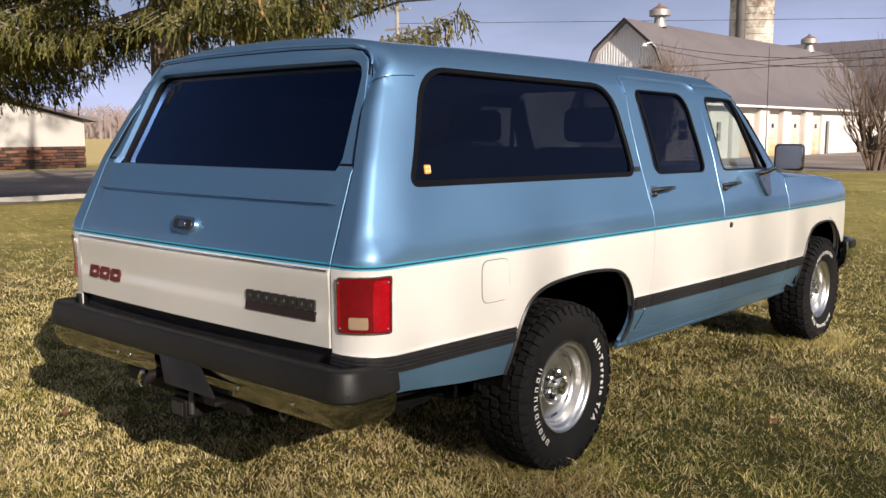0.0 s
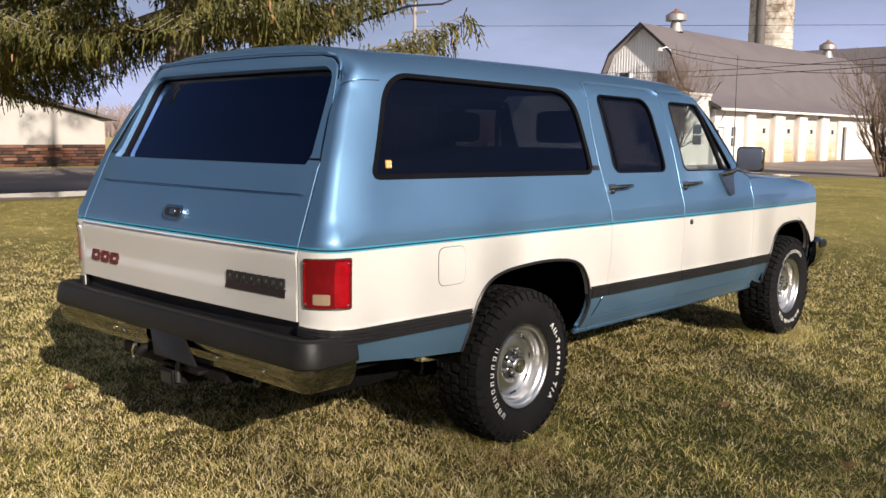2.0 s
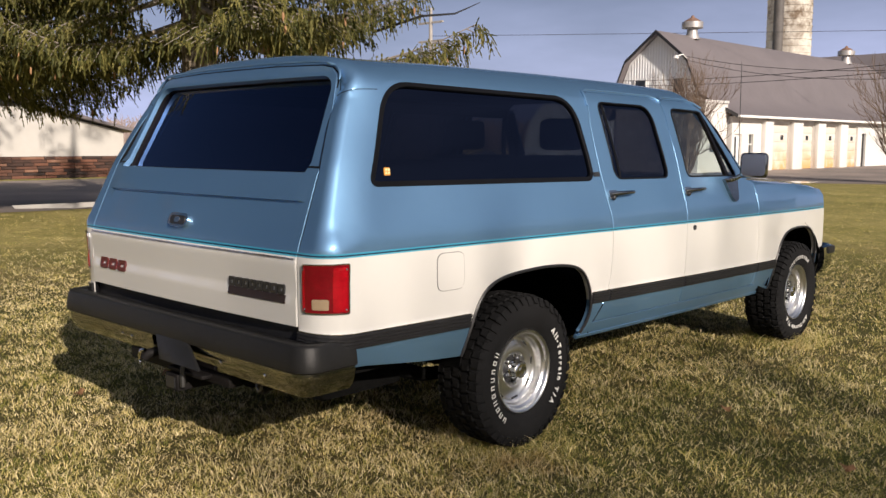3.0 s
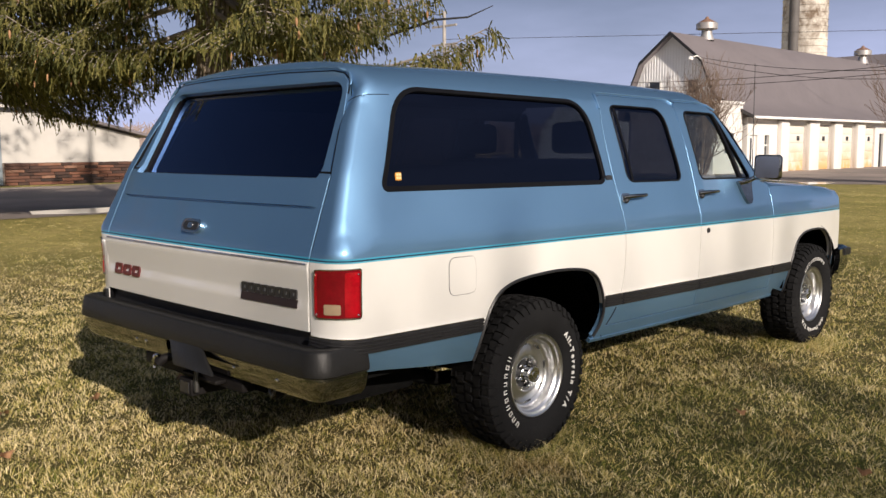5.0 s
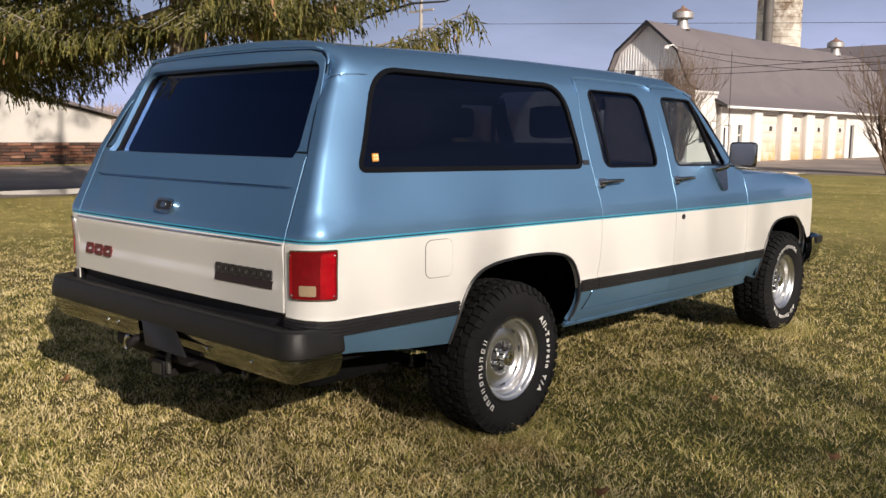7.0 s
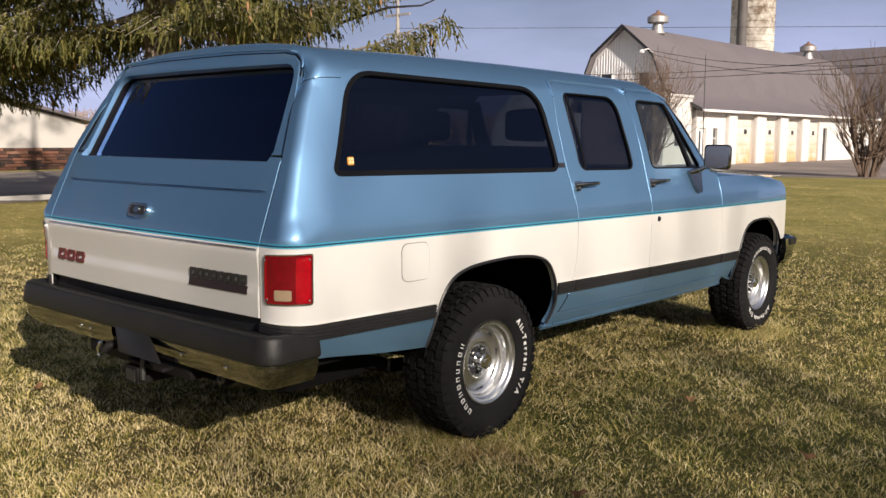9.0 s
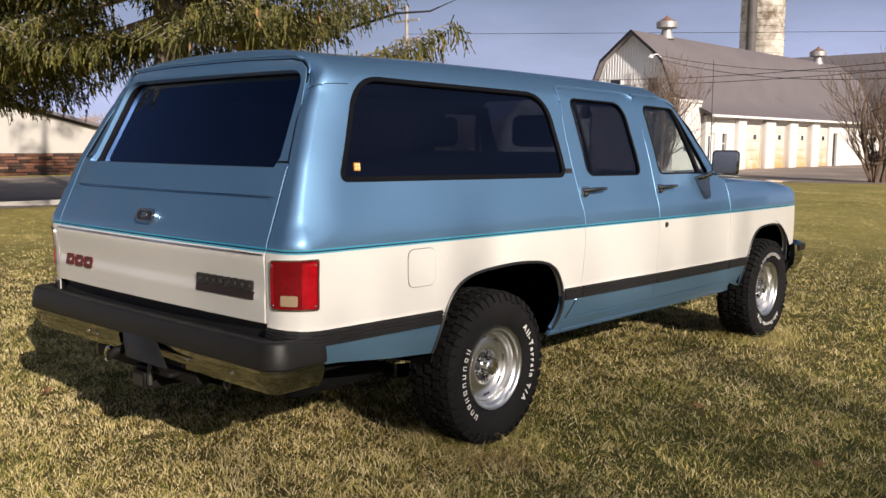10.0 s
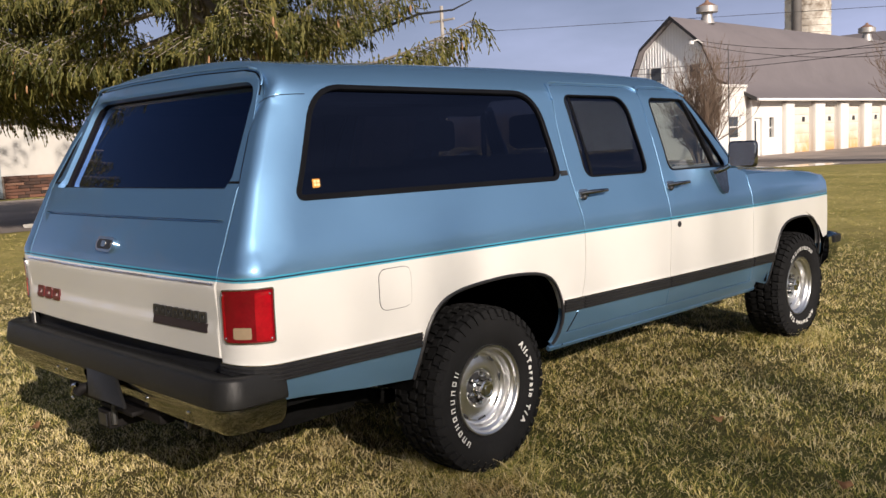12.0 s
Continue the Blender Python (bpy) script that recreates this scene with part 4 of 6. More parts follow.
def bare_branch(bm, p, d, length, r, depth, rng, spread=0.55, n=5, kids=3, upward=0.12):
    pts, rad = [p], [r]
    steps = 4
    q, dd = p.copy(), d.copy()
    for i in range(steps):
        dd = (dd + Vector(rng.normal(size=3)) * 0.13 + Vector((0, 0, upward))).normalized()
        q = q + dd * (length / steps)
        pts.append(q.copy())
        rad.append(max(0.0075, r * (1 - 0.55 * (i + 1) / steps)))
    tube(bm, pts, rad, n if depth > 1 else 3, cap=False)
    if depth == 0:
        return
    for k in range(kids):
        i = int(rng.integers(1, steps + 1))
        nd = (dd + Vector(rng.normal(size=3)) * spread).normalized()
        bare_branch(bm, pts[i].copy(), nd, length * rng.uniform(0.5, 0.75), rad[i] * 0.62, depth - 1, rng, spread, n, kids, upward)
    bare_branch(bm, pts[-1].copy(), dd, length * 0.7, rad[-1] * 0.9, depth - 1, rng, spread, n, kids, upward)


def shrub(at, stems, height, seed, label, r=0.07, spread=0.35, kids=3):
    rng = np.random.default_rng(seed)
    t = thing("bare_shrub", label, "shrub", at)
    for i in range(stems):
        bm = bmesh.new()
        a = 6.283 * i / stems + rng.uniform(-0.3, 0.3)
        d = Vector((math.cos(a) * spread, math.sin(a) * spread, 1)).normalized()
        bare_branch(bm, Vector((math.cos(a) * 0.25, math.sin(a) * 0.25, -0.05)), d, height * rng.uniform(0.32, 0.42), r * rng.uniform(0.6, 1.1), 3, rng, 0.45, 5, kids)
        part("stem", bm, M_TWIG, t)
    return t


shrub((-7.3, 34.7, 0), 15, 5.7, 12, "bare multi-stemmed winter shrub at the lawn's edge", 0.10, 0.24)
shrub((-17.7, 36.0, 0), 19, 6.0, 21, "bare small tree in front of the barn's gable", 0.075, 0.26, 4)

# bare tree on the sun's side of the lawn, behind the walk, whose shade falls on the lawn and car
def bare_tree(at, height, seed, r, limbs):
    rng = np.random.default_rng(seed)
    t = thing("bare_tree", "leafless young tree standing on the lawn", "tree", at)
    pts = [(0.10 * math.sin(z * 0.7), 0.10 * math.cos(z * 0.5) - 0.1, z - 0.05) for z in np.linspace(0, height, 13)]
    bm = tube(bmesh.new(), pts, [r * (1 - 0.85 * i / 12) + r * 0.6 * math.exp(-i * 1.5) for i in range(13)], 12)
    part("trunk", bm, M_LIMB, t)
    for z, az, el, length, lr in limbs:
        bm = bmesh.new()
        d = Vector((math.cos(radians(az)) * math.cos(radians(el)), math.sin(radians(az)) * math.cos(radians(el)), math.sin(radians(el))))
        bare_branch(bm, Vector((0, 0, z)), d, length, lr, 3, rng, 0.46, 6, 4 if d.y > 0 else 3, 0.0)
        part("limb", bm, M_LIMB, t)
    return t


BOUGHS = [(z, az, el, (10.1 - z) / (1.75 * math.sin(radians(el))), r) for z, az, el, r in
         ((7.0, 75, 57, 0.21), (7.4, 255, 55, 0.17), (8.2, 240, 48, 0.09), (8.0, 50, 52, 0.09), (8.8, 100, 55, 0.07), (8.6, 275, 50, 0.08), (6.4, 85, 50, 0.10), (6.8, 262, 42, 0.10), (9.3, 200, 58, 0.05))]
bare_tree((24.0, -7.7, 0), 10.9, 31, 0.27, BOUGHS)

# ---- the wagon ----
CAR = thing("station_wagon", "two-tone blue and white four-door station wagon truck on grass", "car")

PROFILE = [(0.46, 0.934, 0.46), (0.50, 0.958, 0.50), (0.60, 0.990, 0.60), (0.72, 1.008, 0.72), (0.86, 1.013, 0.86), (0.95, 1.013, 0.95), (1.02, 1.0115, 1.02),
           (1.06, 1.0095, 1.06), (1.10, 1.0055, 1.10), (1.135, 0.9985, 1.135), (1.165, 0.9885, 1.165), (1.20, 0.9775, 1.20), (1.32, 0.944, 1.32), (1.42, 0.916, 1.42), (1.55, 0.872, 1.55), (1.68, 0.826, 1.68),
           (1.74, 0.800, 1.736), (1.80, 0.755, 1.780), (1.88, 0.682, 1.818), (2.00, 0.565, 1.842), (2.20, 0.370, 1.860), (2.57, 0.0, 1.868)]
PW = np.array([p[0] for p in PROFILE])
PX = np.array([p[1] for p in PROFILE])
PZ = np.array([p[2] for p in PROFILE])
PDX, PDZ = np.gradient(PX, PW), np.gradient(PZ, PW)


def hermite(w, xs, vs, ds):
    i = int(np.clip(np.searchsorted(xs, w) - 1, 0, len(xs) - 2))
    h = xs[i + 1] - xs[i]
    u = (w - xs[i]) / h
    a, b = 2 * u ** 3 - 3 * u ** 2 + 1, u ** 3 - 2 * u ** 2 + u
    c, d = -2 * u ** 3 + 3 * u ** 2, u ** 3 - u ** 2
    return a * vs[i] + b * h * ds[i] + c * vs[i + 1] + d * h * ds[i + 1]


def ease(x, a, b):
    u = min(1.0, max(0.0, (x - a) / (b - a)))
    return u * u * (3 - 2 * u)


def section(w):
    return hermite(w, PW, PX, PDX), hermite(w, PW, PZ, PDZ)


def rear_y(z):
    return float(np.interp(z, [0.45, 1.02, 1.07, 1.38, 1.70, 1.80, 1.87], [-1.283, -1.283, -1.271, -1.141, -0.978, -0.925, -0.887]))


def gate_bow(z):
    """How far the middle of the tailgate stands out beyond its edges."""
    return float(np.interp(z, [1.05, 1.38, 1.70, 1.80], [0.018, 0.030, 0.048, 0.051]))


def taper(v):
    return float(np.interp(v, [-2, 1.6, 2.5, 3.2, 3.6, 3.85], [1, 1, 0.985, 0.960, 0.940, 0.915]))


BOW = 0.6


def corner(w):
    """The rear corner of the body: the angle of its long soft bow, then the radius of the tight turn."""
    r = float(np.interp(w, [0.95, 1.02, 1.08, 1.2, 1.4, 1.7, 1.8, 2.0, 2.57], [0.15, 0.125, 0.085, 0.055, 0.045, 0.045, 0.06, 0.06, 0.05]))
    return 0.28 * ease(w, 1.02, 1.16) * (1 - ease(w, 1.66, 1.80)), r


def corner_reach(w):
    a, r = corner(w)
    return BOW * math.sin(a) + r * (1 - math.sin(a))


def bend(s, w):
    """Depth and length gained along the corner after a way s from where it begins."""
    a, r = corner(w)
    if s < BOW * a:
        return BOW * (1 - math.cos(s / BOW)), BOW * math.sin(s / BOW)
    q = (s - BOW * a) / r + a
    off, along = BOW * (1 - math.cos(a)), BOW * math.sin(a)
    if q < math.pi / 2:
        return off + r * (math.cos(a) - math.cos(q)), along + r * (math.sin(q) - math.sin(a))
    return off + r * math.cos(a) + r * (q - math.pi / 2), along + r * (1 - math.sin(a))


def unbend(off, w):
    """The way along the corner at which it has gone in by this depth."""
    lo, hi = 0.0, 0.6
    for _ in range(40):
        mid = (lo + hi) / 2
        lo, hi = (mid, hi) if bend(mid, w)[0] < off else (lo, mid)
    return lo


def skin0(v, w):
    x, z = section(w)
    x2, z2 = section(min(w + 0.01, 2.57))
    x1, z1 = section(max(w - 0.01, 0.46))
    t = Vector((x2 - x1, z2 - z1)).normalized()
    nrm = (t.y, -t.x)
    yr = rear_y(z) - 0.035 * ease(w, 1.75, 1.95)
    start = yr + corner_reach(w)
    y, off = v, 0.0
    if v < start:
        off, along = bend(start - v, w)
        # the part turned to the rear stays flush with the tailgate
        lean = rear_y(z - nrm[1] * off) - rear_y(z)
        y = start - along + lean * along / corner_reach(w) * (1 - ease(w, 1.58, 1.72))
    x, z = x - nrm[0] * off, z - nrm[1] * off
    z += ease(w, 1.77, 2.02) * float(np.interp(y, [-1.0, -0.7, -0.2, 0.6, 1.4, 1.95], [0.0, 0.004, 0.018, 0.030, 0.033, 0.026]))
    return Vector((x * taper(y), y, z - RAKE * y))


def skin(v, w, out=0.0):
    p = skin0(v, w)
    if out:
        a = skin0(v + 0.004, w) - skin0(v - 0.004, w)
        b = skin0(v, min(w + 0.004, 2.57)) - skin0(v, w - 0.004)
        p = p + a.cross(b).normalized() * out
    return p


def gate_edge_x(z):
    return float(np.interp(z, [0.45, 1.05, 1.38, 1.70, 1.8], [0.856, 0.851, 0.826, 0.728, 0.676]))


def edge_v(w, gap=0.0):
    """Where along the side the wrapped skin meets the tailgate's seam."""
    x, z = section(w)
    return rear_y(z) + corner_reach(w) - unbend(x - gate_edge_x(z) - gap, w)


def smooth(pts, per=6):
    """A soft curve through points (Catmull-Rom)."""
    out = []
    n = len(pts)
    for i in range(n - 1):
        p0, p1, p2, p3 = (Vector(pts[max(i - 1, 0)]), Vector(pts[i]), Vector(pts[i + 1]), Vector(pts[min(i + 2, n - 1)]))
        for k in range(per):
            u = k / per
            q = 0.5 * ((2 * p1) + (p2 - p0) * u + (2 * p0 - 5 * p1 + 4 * p2 - p3) * u * u + (3 * p1 - p0 - 3 * p2 + p3) * u ** 3)
            out.append(tuple(q))
    out.append(tuple(pts[-1]))
    return out


def inset(poly, d):
    n = len(poly)
    cx, cy = sum(p[0] for p in poly) / n, sum(p[1] for p in poly) / n
    out = []
    for i in range(n):
        a, b = Vector(poly[i - 1]), Vector(poly[(i + 1) % n])
        t = (b - a).normalized()
        nrm = Vector((-t.y, t.x))
        p = Vector(poly[i])
        if nrm.dot(Vector((cx, cy)) - p) < 0:
            nrm = -nrm
        out.append(tuple(p + nrm * d))
    return out


def both(name, outer, holes, mat, parents, out=0.0, step=0.06, depth=0.025, label="", place=None, lines=()):
    """The same panel on the right and the left side of the body."""
    obs = []
    for s in (1, -1):
        src = place or skin
        def lay(u, w, s=s, src=src):
            p = src(u, w, out)
            return (p.x * s, p.y, p.z)
        obs.append(part(name, panel(outer, holes, lay, step, depth, flip=s < 0, lines=lines), mat, parents[0 if s > 0 else 1] if isinstance(parents, (list, tuple)) else parents, label))
    return obs


REAR_ARCH = smooth([(-0.487, 0.545), (-0.455, 0.66), (-0.415, 0.765), (-0.345, 0.84), (-0.23, 0.880), (-0.05, 0.897), (0.12, 0.900), (0.29, 0.885), (0.395, 0.845), (0.455, 0.765), (0.488, 0.66), (0.475, 0.58), (0.44, 0.52)], 5)
FRONT_ARCH = smooth([(2.80, 0.50), (2.815, 0.62), (2.85, 0.74), (2.92, 0.845), (3.04, 0.905), (3.25, 0.922), (3.45, 0.905), (3.575, 0.84), (3.64, 0.74), (3.665, 0.62), (3.65, 0.52)], 5)
SEAM_C = smooth([(0.535, 0.568), (0.59, 0.64), (0.630, 0.72), (0.660, 0.85), (0.670, 1.03), (0.658, 1.24), (0.645, 1.40), (0.660, 1.58), (0.690, 1.70)], 4)
SEAM_B = [(1.458, 0.568), (1.461, 0.72), (1.476, 1.0), (1.486, 1.3), (1.492, 1.60), (1.500, 1.74)]

# quarter panels
rear_edge = [(edge_v(w), w) for w in np.linspace(0.62, 1.70, 22)]
SIDE_WIN = rounded([(-0.985, 1.312), (-0.985 + 0.205, 1.735), (0.555, 1.735), (0.572, 1.312)], [0.035, 0.13, 0.14, 0.05], 8)
q_outer = rear_edge[::-1] + [(-1.05, 0.60), (-0.75, 0.565)] + REAR_ARCH + SEAM_C[:] + [(0.672, 1.735), (0.63, 1.752), (0.1, 1.752), (-0.70, 1.752), (-0.76, 1.742), (-0.83, 1.70)]
# close rows of points along the corner, so that its turn stays smooth
rows = []
for f in (0.0, 0.5, 1.0, 1.1, 1.2, 1.3, 1.4, 1.5, 1.6, 1.7, 1.8, 1.9, 2.0, 2.3):
    run = []
    for w in np.linspace(1.05, 1.69, 54):
        a, r = corner(w)
        v = rear_y(section(w)[1]) + corner_reach(w) - (BOW * a * min(f, 1.0) + r * (math.pi / 2 - a) * max(0.0, f - 1.0))
        if v > edge_v(w) + 0.009 and not inside((v, w), inset(SIDE_WIN, -0.012)):
            run.append((v, w))
        elif run:
            rows.append(run)
            run = []
    rows.append(run)
QUARTER = both("quarter_panel", q_outer, [SIDE_WIN], M_PAINT, CAR, step=0.034, label="blue over white quarter panel", lines=[r for r in rows if len(r) > 1])

# roof
def roof_place(u, a, out=0.0):
    s = 1 if a >= 0 else -1
    p = skin(u, 2.57 - abs(a), out)
    return (p.x * s, p.y, p.z)


door_cut = [(0.697, 0.868), (0.715, 0.80), (0.76, 0.766), (1.42, 0.766), (1.47, 0.785), (1.50, 0.81), (1.535, 0.785), (1.57, 0.768), (1.86, 0.768), (1.945, 0.80)]
half_roof = [(edge_v(1.70) , 0.87)] + [(-0.83, 0.87), (-0.76, 0.828), (-0.70, 0.818), (0.1, 0.818), (0.63, 0.818), (0.672, 0.835), (0.690, 0.87)] + door_cut + [(1.93, 0.70), (1.925, 0.4)]
back = []


def gate_top(x):
    return float(np.interp(x, [0, 0.3, 0.606, 0.669, 0.709, 0.727, 0.7375], [1.813, 1.813, 1.804, 1.791, 1.759, 1.70, 1.66]))


for a in (0.84, 0.815, 0.79, 0.765, 0.74, 0.71, 0.68, 0.64, 0.60, 0.52, 0.42, 0.28, 0.14, 0.0):
    w = 2.57 - a
    x, z = section(w)
    x2, z2 = section(min(w + 0.01, 2.57))
    x1, z1 = section(w - 0.01)
    t = Vector((x2 - x1, z2 - z1)).normalized()
    yr = rear_y(z) - 0.035 * ease(w, 1.75, 1.95)
    off = 0.0
    while off < 0.12 and z + t.x * off > gate_top(abs(x - t.y * off)):
        off += 0.001
    back.append((yr + corner_reach(w) - unbend(off, w), a))
roof_outer = half_roof + [(1.92, 0.0)] + [(u, -a) for u, a in half_roof[::-1]] + [(u, -a) for u, a in back[:-1]] + back[::-1]
part("roof", panel(roof_outer, [], roof_place, 0.034, 0.02, flip=True), M_PAINT, CAR, "blue metallic roof")

# doors
G = 0.007
rear_door_outer = [(u + G, w) for u, w in SEAM_C] + [(0.705, 1.745), (0.722, 1.781), (0.765, 1.7955), (1.42, 1.7955), (1.467, 1.781), (1.491, 1.75)] + [(u - G / 2, w) for u, w in SEAM_B[::-1]]
RD_WIN = rounded([(0.780, 1.310), (0.785, 1.727), (1.335, 1.727), (1.352, 1.310)], [0.06, 0.05, 0.10, 0.05], 7)
RDOOR = both("rear_door", rear_door_outer, [RD_WIN], M_PAINT, CAR, step=0.05, label="rear passenger door with chrome handle")
front_door_outer = [(u + G / 2, w) for u, w in SEAM_B] + [(1.515, 1.768), (1.565, 1.793), (1.85, 1.791), (1.93, 1.770), (1.985, 1.735)] + [(2.335, 1.335), (2.385, 1.285), (2.49, 1.262), (2.492, 0.72), (2.485, 0.568)]
FD_WIN = rounded([(1.572, 1.312), (1.572, 1.724), (1.955, 1.722), (2.245, 1.312)], [0.05, 0.05, 0.04, 0.03], 6)
FDOOR = both("front_door", front_door_outer, [FD_WIN], M_PAINT, CAR, step=0.05, label="front passenger door with chrome handle")


# fenders and hood
def hood_z(v):
    return float(np.interp(v, [2.3, 2.5, 3.2, 3.7, 3.86], [1.285, 1.280, 1.252, 1.215, 1.195]))


def fender(v, w, out=0.0):
    hz, r = hood_z(v), 0.07
    if w <= hz - r:
        return skin(v, w, out)
    base = skin(v, hz - r)
    s = w - (hz - r)
    if s < r * math.pi / 2:
        return Vector((base.x - r * (1 - math.cos(s / r)), v, base.z + r * math.sin(s / r)))
    return Vector((base.x - r - (s - r * math.pi / 2), v, base.z + r + 0.03 * (s - r * 1.57)))


fender_outer = [(2.500, 0.568), (2.500, 1.24), (2.50, 1.34), (2.55, 1.40), (3.1, 1.38), (3.82, 1.31), (3.84, 1.2), (3.84, 0.66), (3.70, 0.60)] + FRONT_ARCH[::-1]
FENDER = both("front_fender", fender_outer[::-1], [], M_PAINT, CAR, step=0.06, place=fender, label="blue over white front fender")
bm = bmesh.new()
rows = []
for v in np.linspace(2.42, 3.84, 12):
    e = fender(v, hood_z(v) + 0.11)
    rows.append([bm.verts.new((e.x * k, v, e.z + 0.012 + 0.035 * (1 - k * k) - (0.015 if abs(k) < 0.45 else 0))) for k in (-0.99, -0.8, -0.5, -0.4, 0, 0.4, 0.5, 0.8, 0.99)])
for a, b in zip(rows, rows[1:]):
    for i in range(8):
        bm.faces.new((a[i], a[i + 1], b[i + 1], b[i]))
bmesh.ops.solidify(bm, geom=bm.faces[:], thickness=0.02)
part("hood", bm, M_PAINT, CAR, "blue hood")
# front end
part("grille", boxed(-0.55, 0.55, 3.78, 3.86, 0.80, 1.12, bevel=0.02), M_BLACK, CAR)
for s in (-1, 1):
    part("headlight", boxed(min(s * 0.56, s * 0.86), max(s * 0.56, s * 0.86), 3.79, 3.87, 0.80, 1.10, bevel=0.02), M_CHROME, CAR)


def sweep(bm, path, sect, close=True, drop=0.0):
    """Sweeps a section of (out, z) along a plan path of (x, y, nx, ny)."""
    rows = [[bm.verts.new((x + nx * o, y + ny * o, z - drop * ease(abs(x), 0.6, 0.98))) for o, z in sect] for x, y, nx, ny in path]
    n = len(sect)
    for a, b in zip(rows, rows[1:]):
        for i in range(n if close else n - 1):
            bm.faces.new((a[i], a[(i + 1) % n], b[(i + 1) % n], b[i]))
    if close:
        bm.faces.new(rows[0][::-1])
        bm.faces.new(rows[-1])
    bmesh.ops.recalc_face_normals(bm, faces=bm.faces)
    return bm


def bumper_path(x_from, x_to, y_face, half, r, y_end, sgn=-1):
    """Plan path of a bumper that wraps round the corners; runs along x."""
    pts = []
    full = [(half, y_end, 1, 0)] + [(half - r + r * math.cos(t), y_face - sgn * r + sgn * r * math.sin(t), math.cos(t), sgn * math.sin(t)) for t in np.linspace(0, math.pi / 2, 9)]
    mid = [(x, y_face, 0, sgn) for x in np.linspace(half - r - 0.05, -(half - r - 0.05), 15)]
    full += mid + [(-x, y, -nx, ny) for x, y, nx, ny in full[::-1]]
    return [p for p in full if x_from <= p[0] <= x_to]


PAD = [(-0.14, 0.712), (-0.062, 0.716), (-0.058, 0.730), (-0.053, 0.7345), (-0.012, 0.738), (0.010, 0.737), (0.017, 0.732), (0.020, 0.724), (0.030, 0.680), (0.034, 0.650), (0.033, 0.638), (0.026, 0.632), (-0.03, 0.630), (-0.14, 0.630)]
BUMPER = part("rear_bumper", sweep(bmesh.new(), bumper_path(-2, 2, -1.360, 0.988, 0.062, -1.130), PAD), M_PAD, CAR, "rear bumper with black rubber top pad and chrome lower blade")
CHR = [(0.017, 0.634), (0.019, 0.612), (0.013, 0.580), (-0.001, 0.554), (-0.020, 0.533), (-0.030, 0.536), (-0.012, 0.560), (0.000, 0.592), (0.004, 0.634)]
for a, b in ((0.20, 2), (-2, -0.10)):
    path = bumper_path(a, b, -1.360, 0.988, 0.062, -1.130)
    if a > 0:
        path = path + [(0.20, -1.360, 0, -1)]
    else:
        path = [(-0.10, -1.360, 0, -1)] + path
    part("chrome_blade", sweep(bmesh.new(), path, CHR), M_DARKCHROME, BUMPER, "chrome bumper blade")
for x in (0.447, 0.753, -0.297, -0.387):
    bolt = part("bolt", lathe(bmesh.new(), [(0.0, 0.009), (0.004, 0.009), (0.007, 0.006), (0.007, 0.001)], 12), M_CHROME, BUMPER)
    bolt.rotation_euler = (0, 0, radians(-90))
    bolt.location = (x, -1.374, 0.590)
bm = boxed(-0.047, 0.212, -1.392, -1.378, 0.552, 0.645, bevel=0.005)
for v in bm.verts:
    d = 0.645 - v.co.z
    v.co.y -= d * 0.55
    v.co.x += d * (1.9 if v.co.x > 0.1 else 1.25)
part("plate_bracket", bm, M_PAD, BUMPER, "black licence plate bracket")
part("bumper_filler", boxed(-0.845, 0.845, -1.258, -1.245, 0.60, 0.775), M_BLACK, BUMPER)
part("bumper_step", boxed(-0.86, 0.86, -1.33, -1.262, 0.690, 0.712), M_BLACK, BUMPER)
FB = part("front_bumper", sweep(bmesh.new(), bumper_path(-2, 2, 3.98, 0.975, 0.14, 3.70, 1), [(0.0, 0.705), (0.02, 0.69), (0.025, 0.61), (0.015, 0.54), (-0.03, 0.485), (-0.06, 0.49), (-0.02, 0.58), (-0.02, 0.69)]), M_CHROME, CAR, "chrome front bumper")
part("bumper_pad", sweep(bmesh.new(), bumper_path(-2, 2, 3.99, 0.975, 0.12, 3.78, 1), [(0.015, 0.695), (0.03, 0.69), (0.034, 0.665), (0.03, 0.64), (0.015, 0.635)]), M_PAD, FB)

# trailer hitch
HITCH = part("hitch", boxed(-0.42, 0.42, -1.32, -1.25, 0.46, 0.52, bevel=0.01), M_RUSTY, CAR, "black steel trailer hitch receiver")
part("receiver_tube", boxed(0.02, 0.125, -1.39, -1.16, 0.405, 0.482, bevel=0.008), M_RUSTY, HITCH)
part("tube_mouth", boxed(0.036, 0.108, -1.394, -1.384, 0.418, 0.468), M_DARK, HITCH)
for x in (0.145,):
    part("pin", tube(bmesh.new(), [(x, -1.375, 0.43), (x, -1.375, 0.47), (x, -1.37, 0.52)], [0.013, 0.014, 0.012], 8), M_STEEL, HITCH, "grey steel pin")
part("socket", tube(bmesh.new(), [(-0.135, -1.405, 0.515), (-0.125, -1.39, 0.535), (-0.10, -1.33, 0.55)], [0.020, 0.024, 0.018], 12), M_RUSTY, HITCH, "black trailer wiring socket")
part("socket_latch", tube(bmesh.new(), [(-0.112, -1.41, 0.560), (-0.135, -1.415, 0.555), (-0.148, -1.42, 0.530), (-0.150, -1.42, 0.505), (-0.130, -1.42, 0.498)], [0.009, 0.010, 0.008, 0.008, 0.006], 8), M_CHROME, HITCH, "bright socket latch")
part("chain_plate", boxed(0.02, 0.30, -1.375, -1.32, 0.485, 0.505, bevel=0.006), M_RUSTY, HITCH)
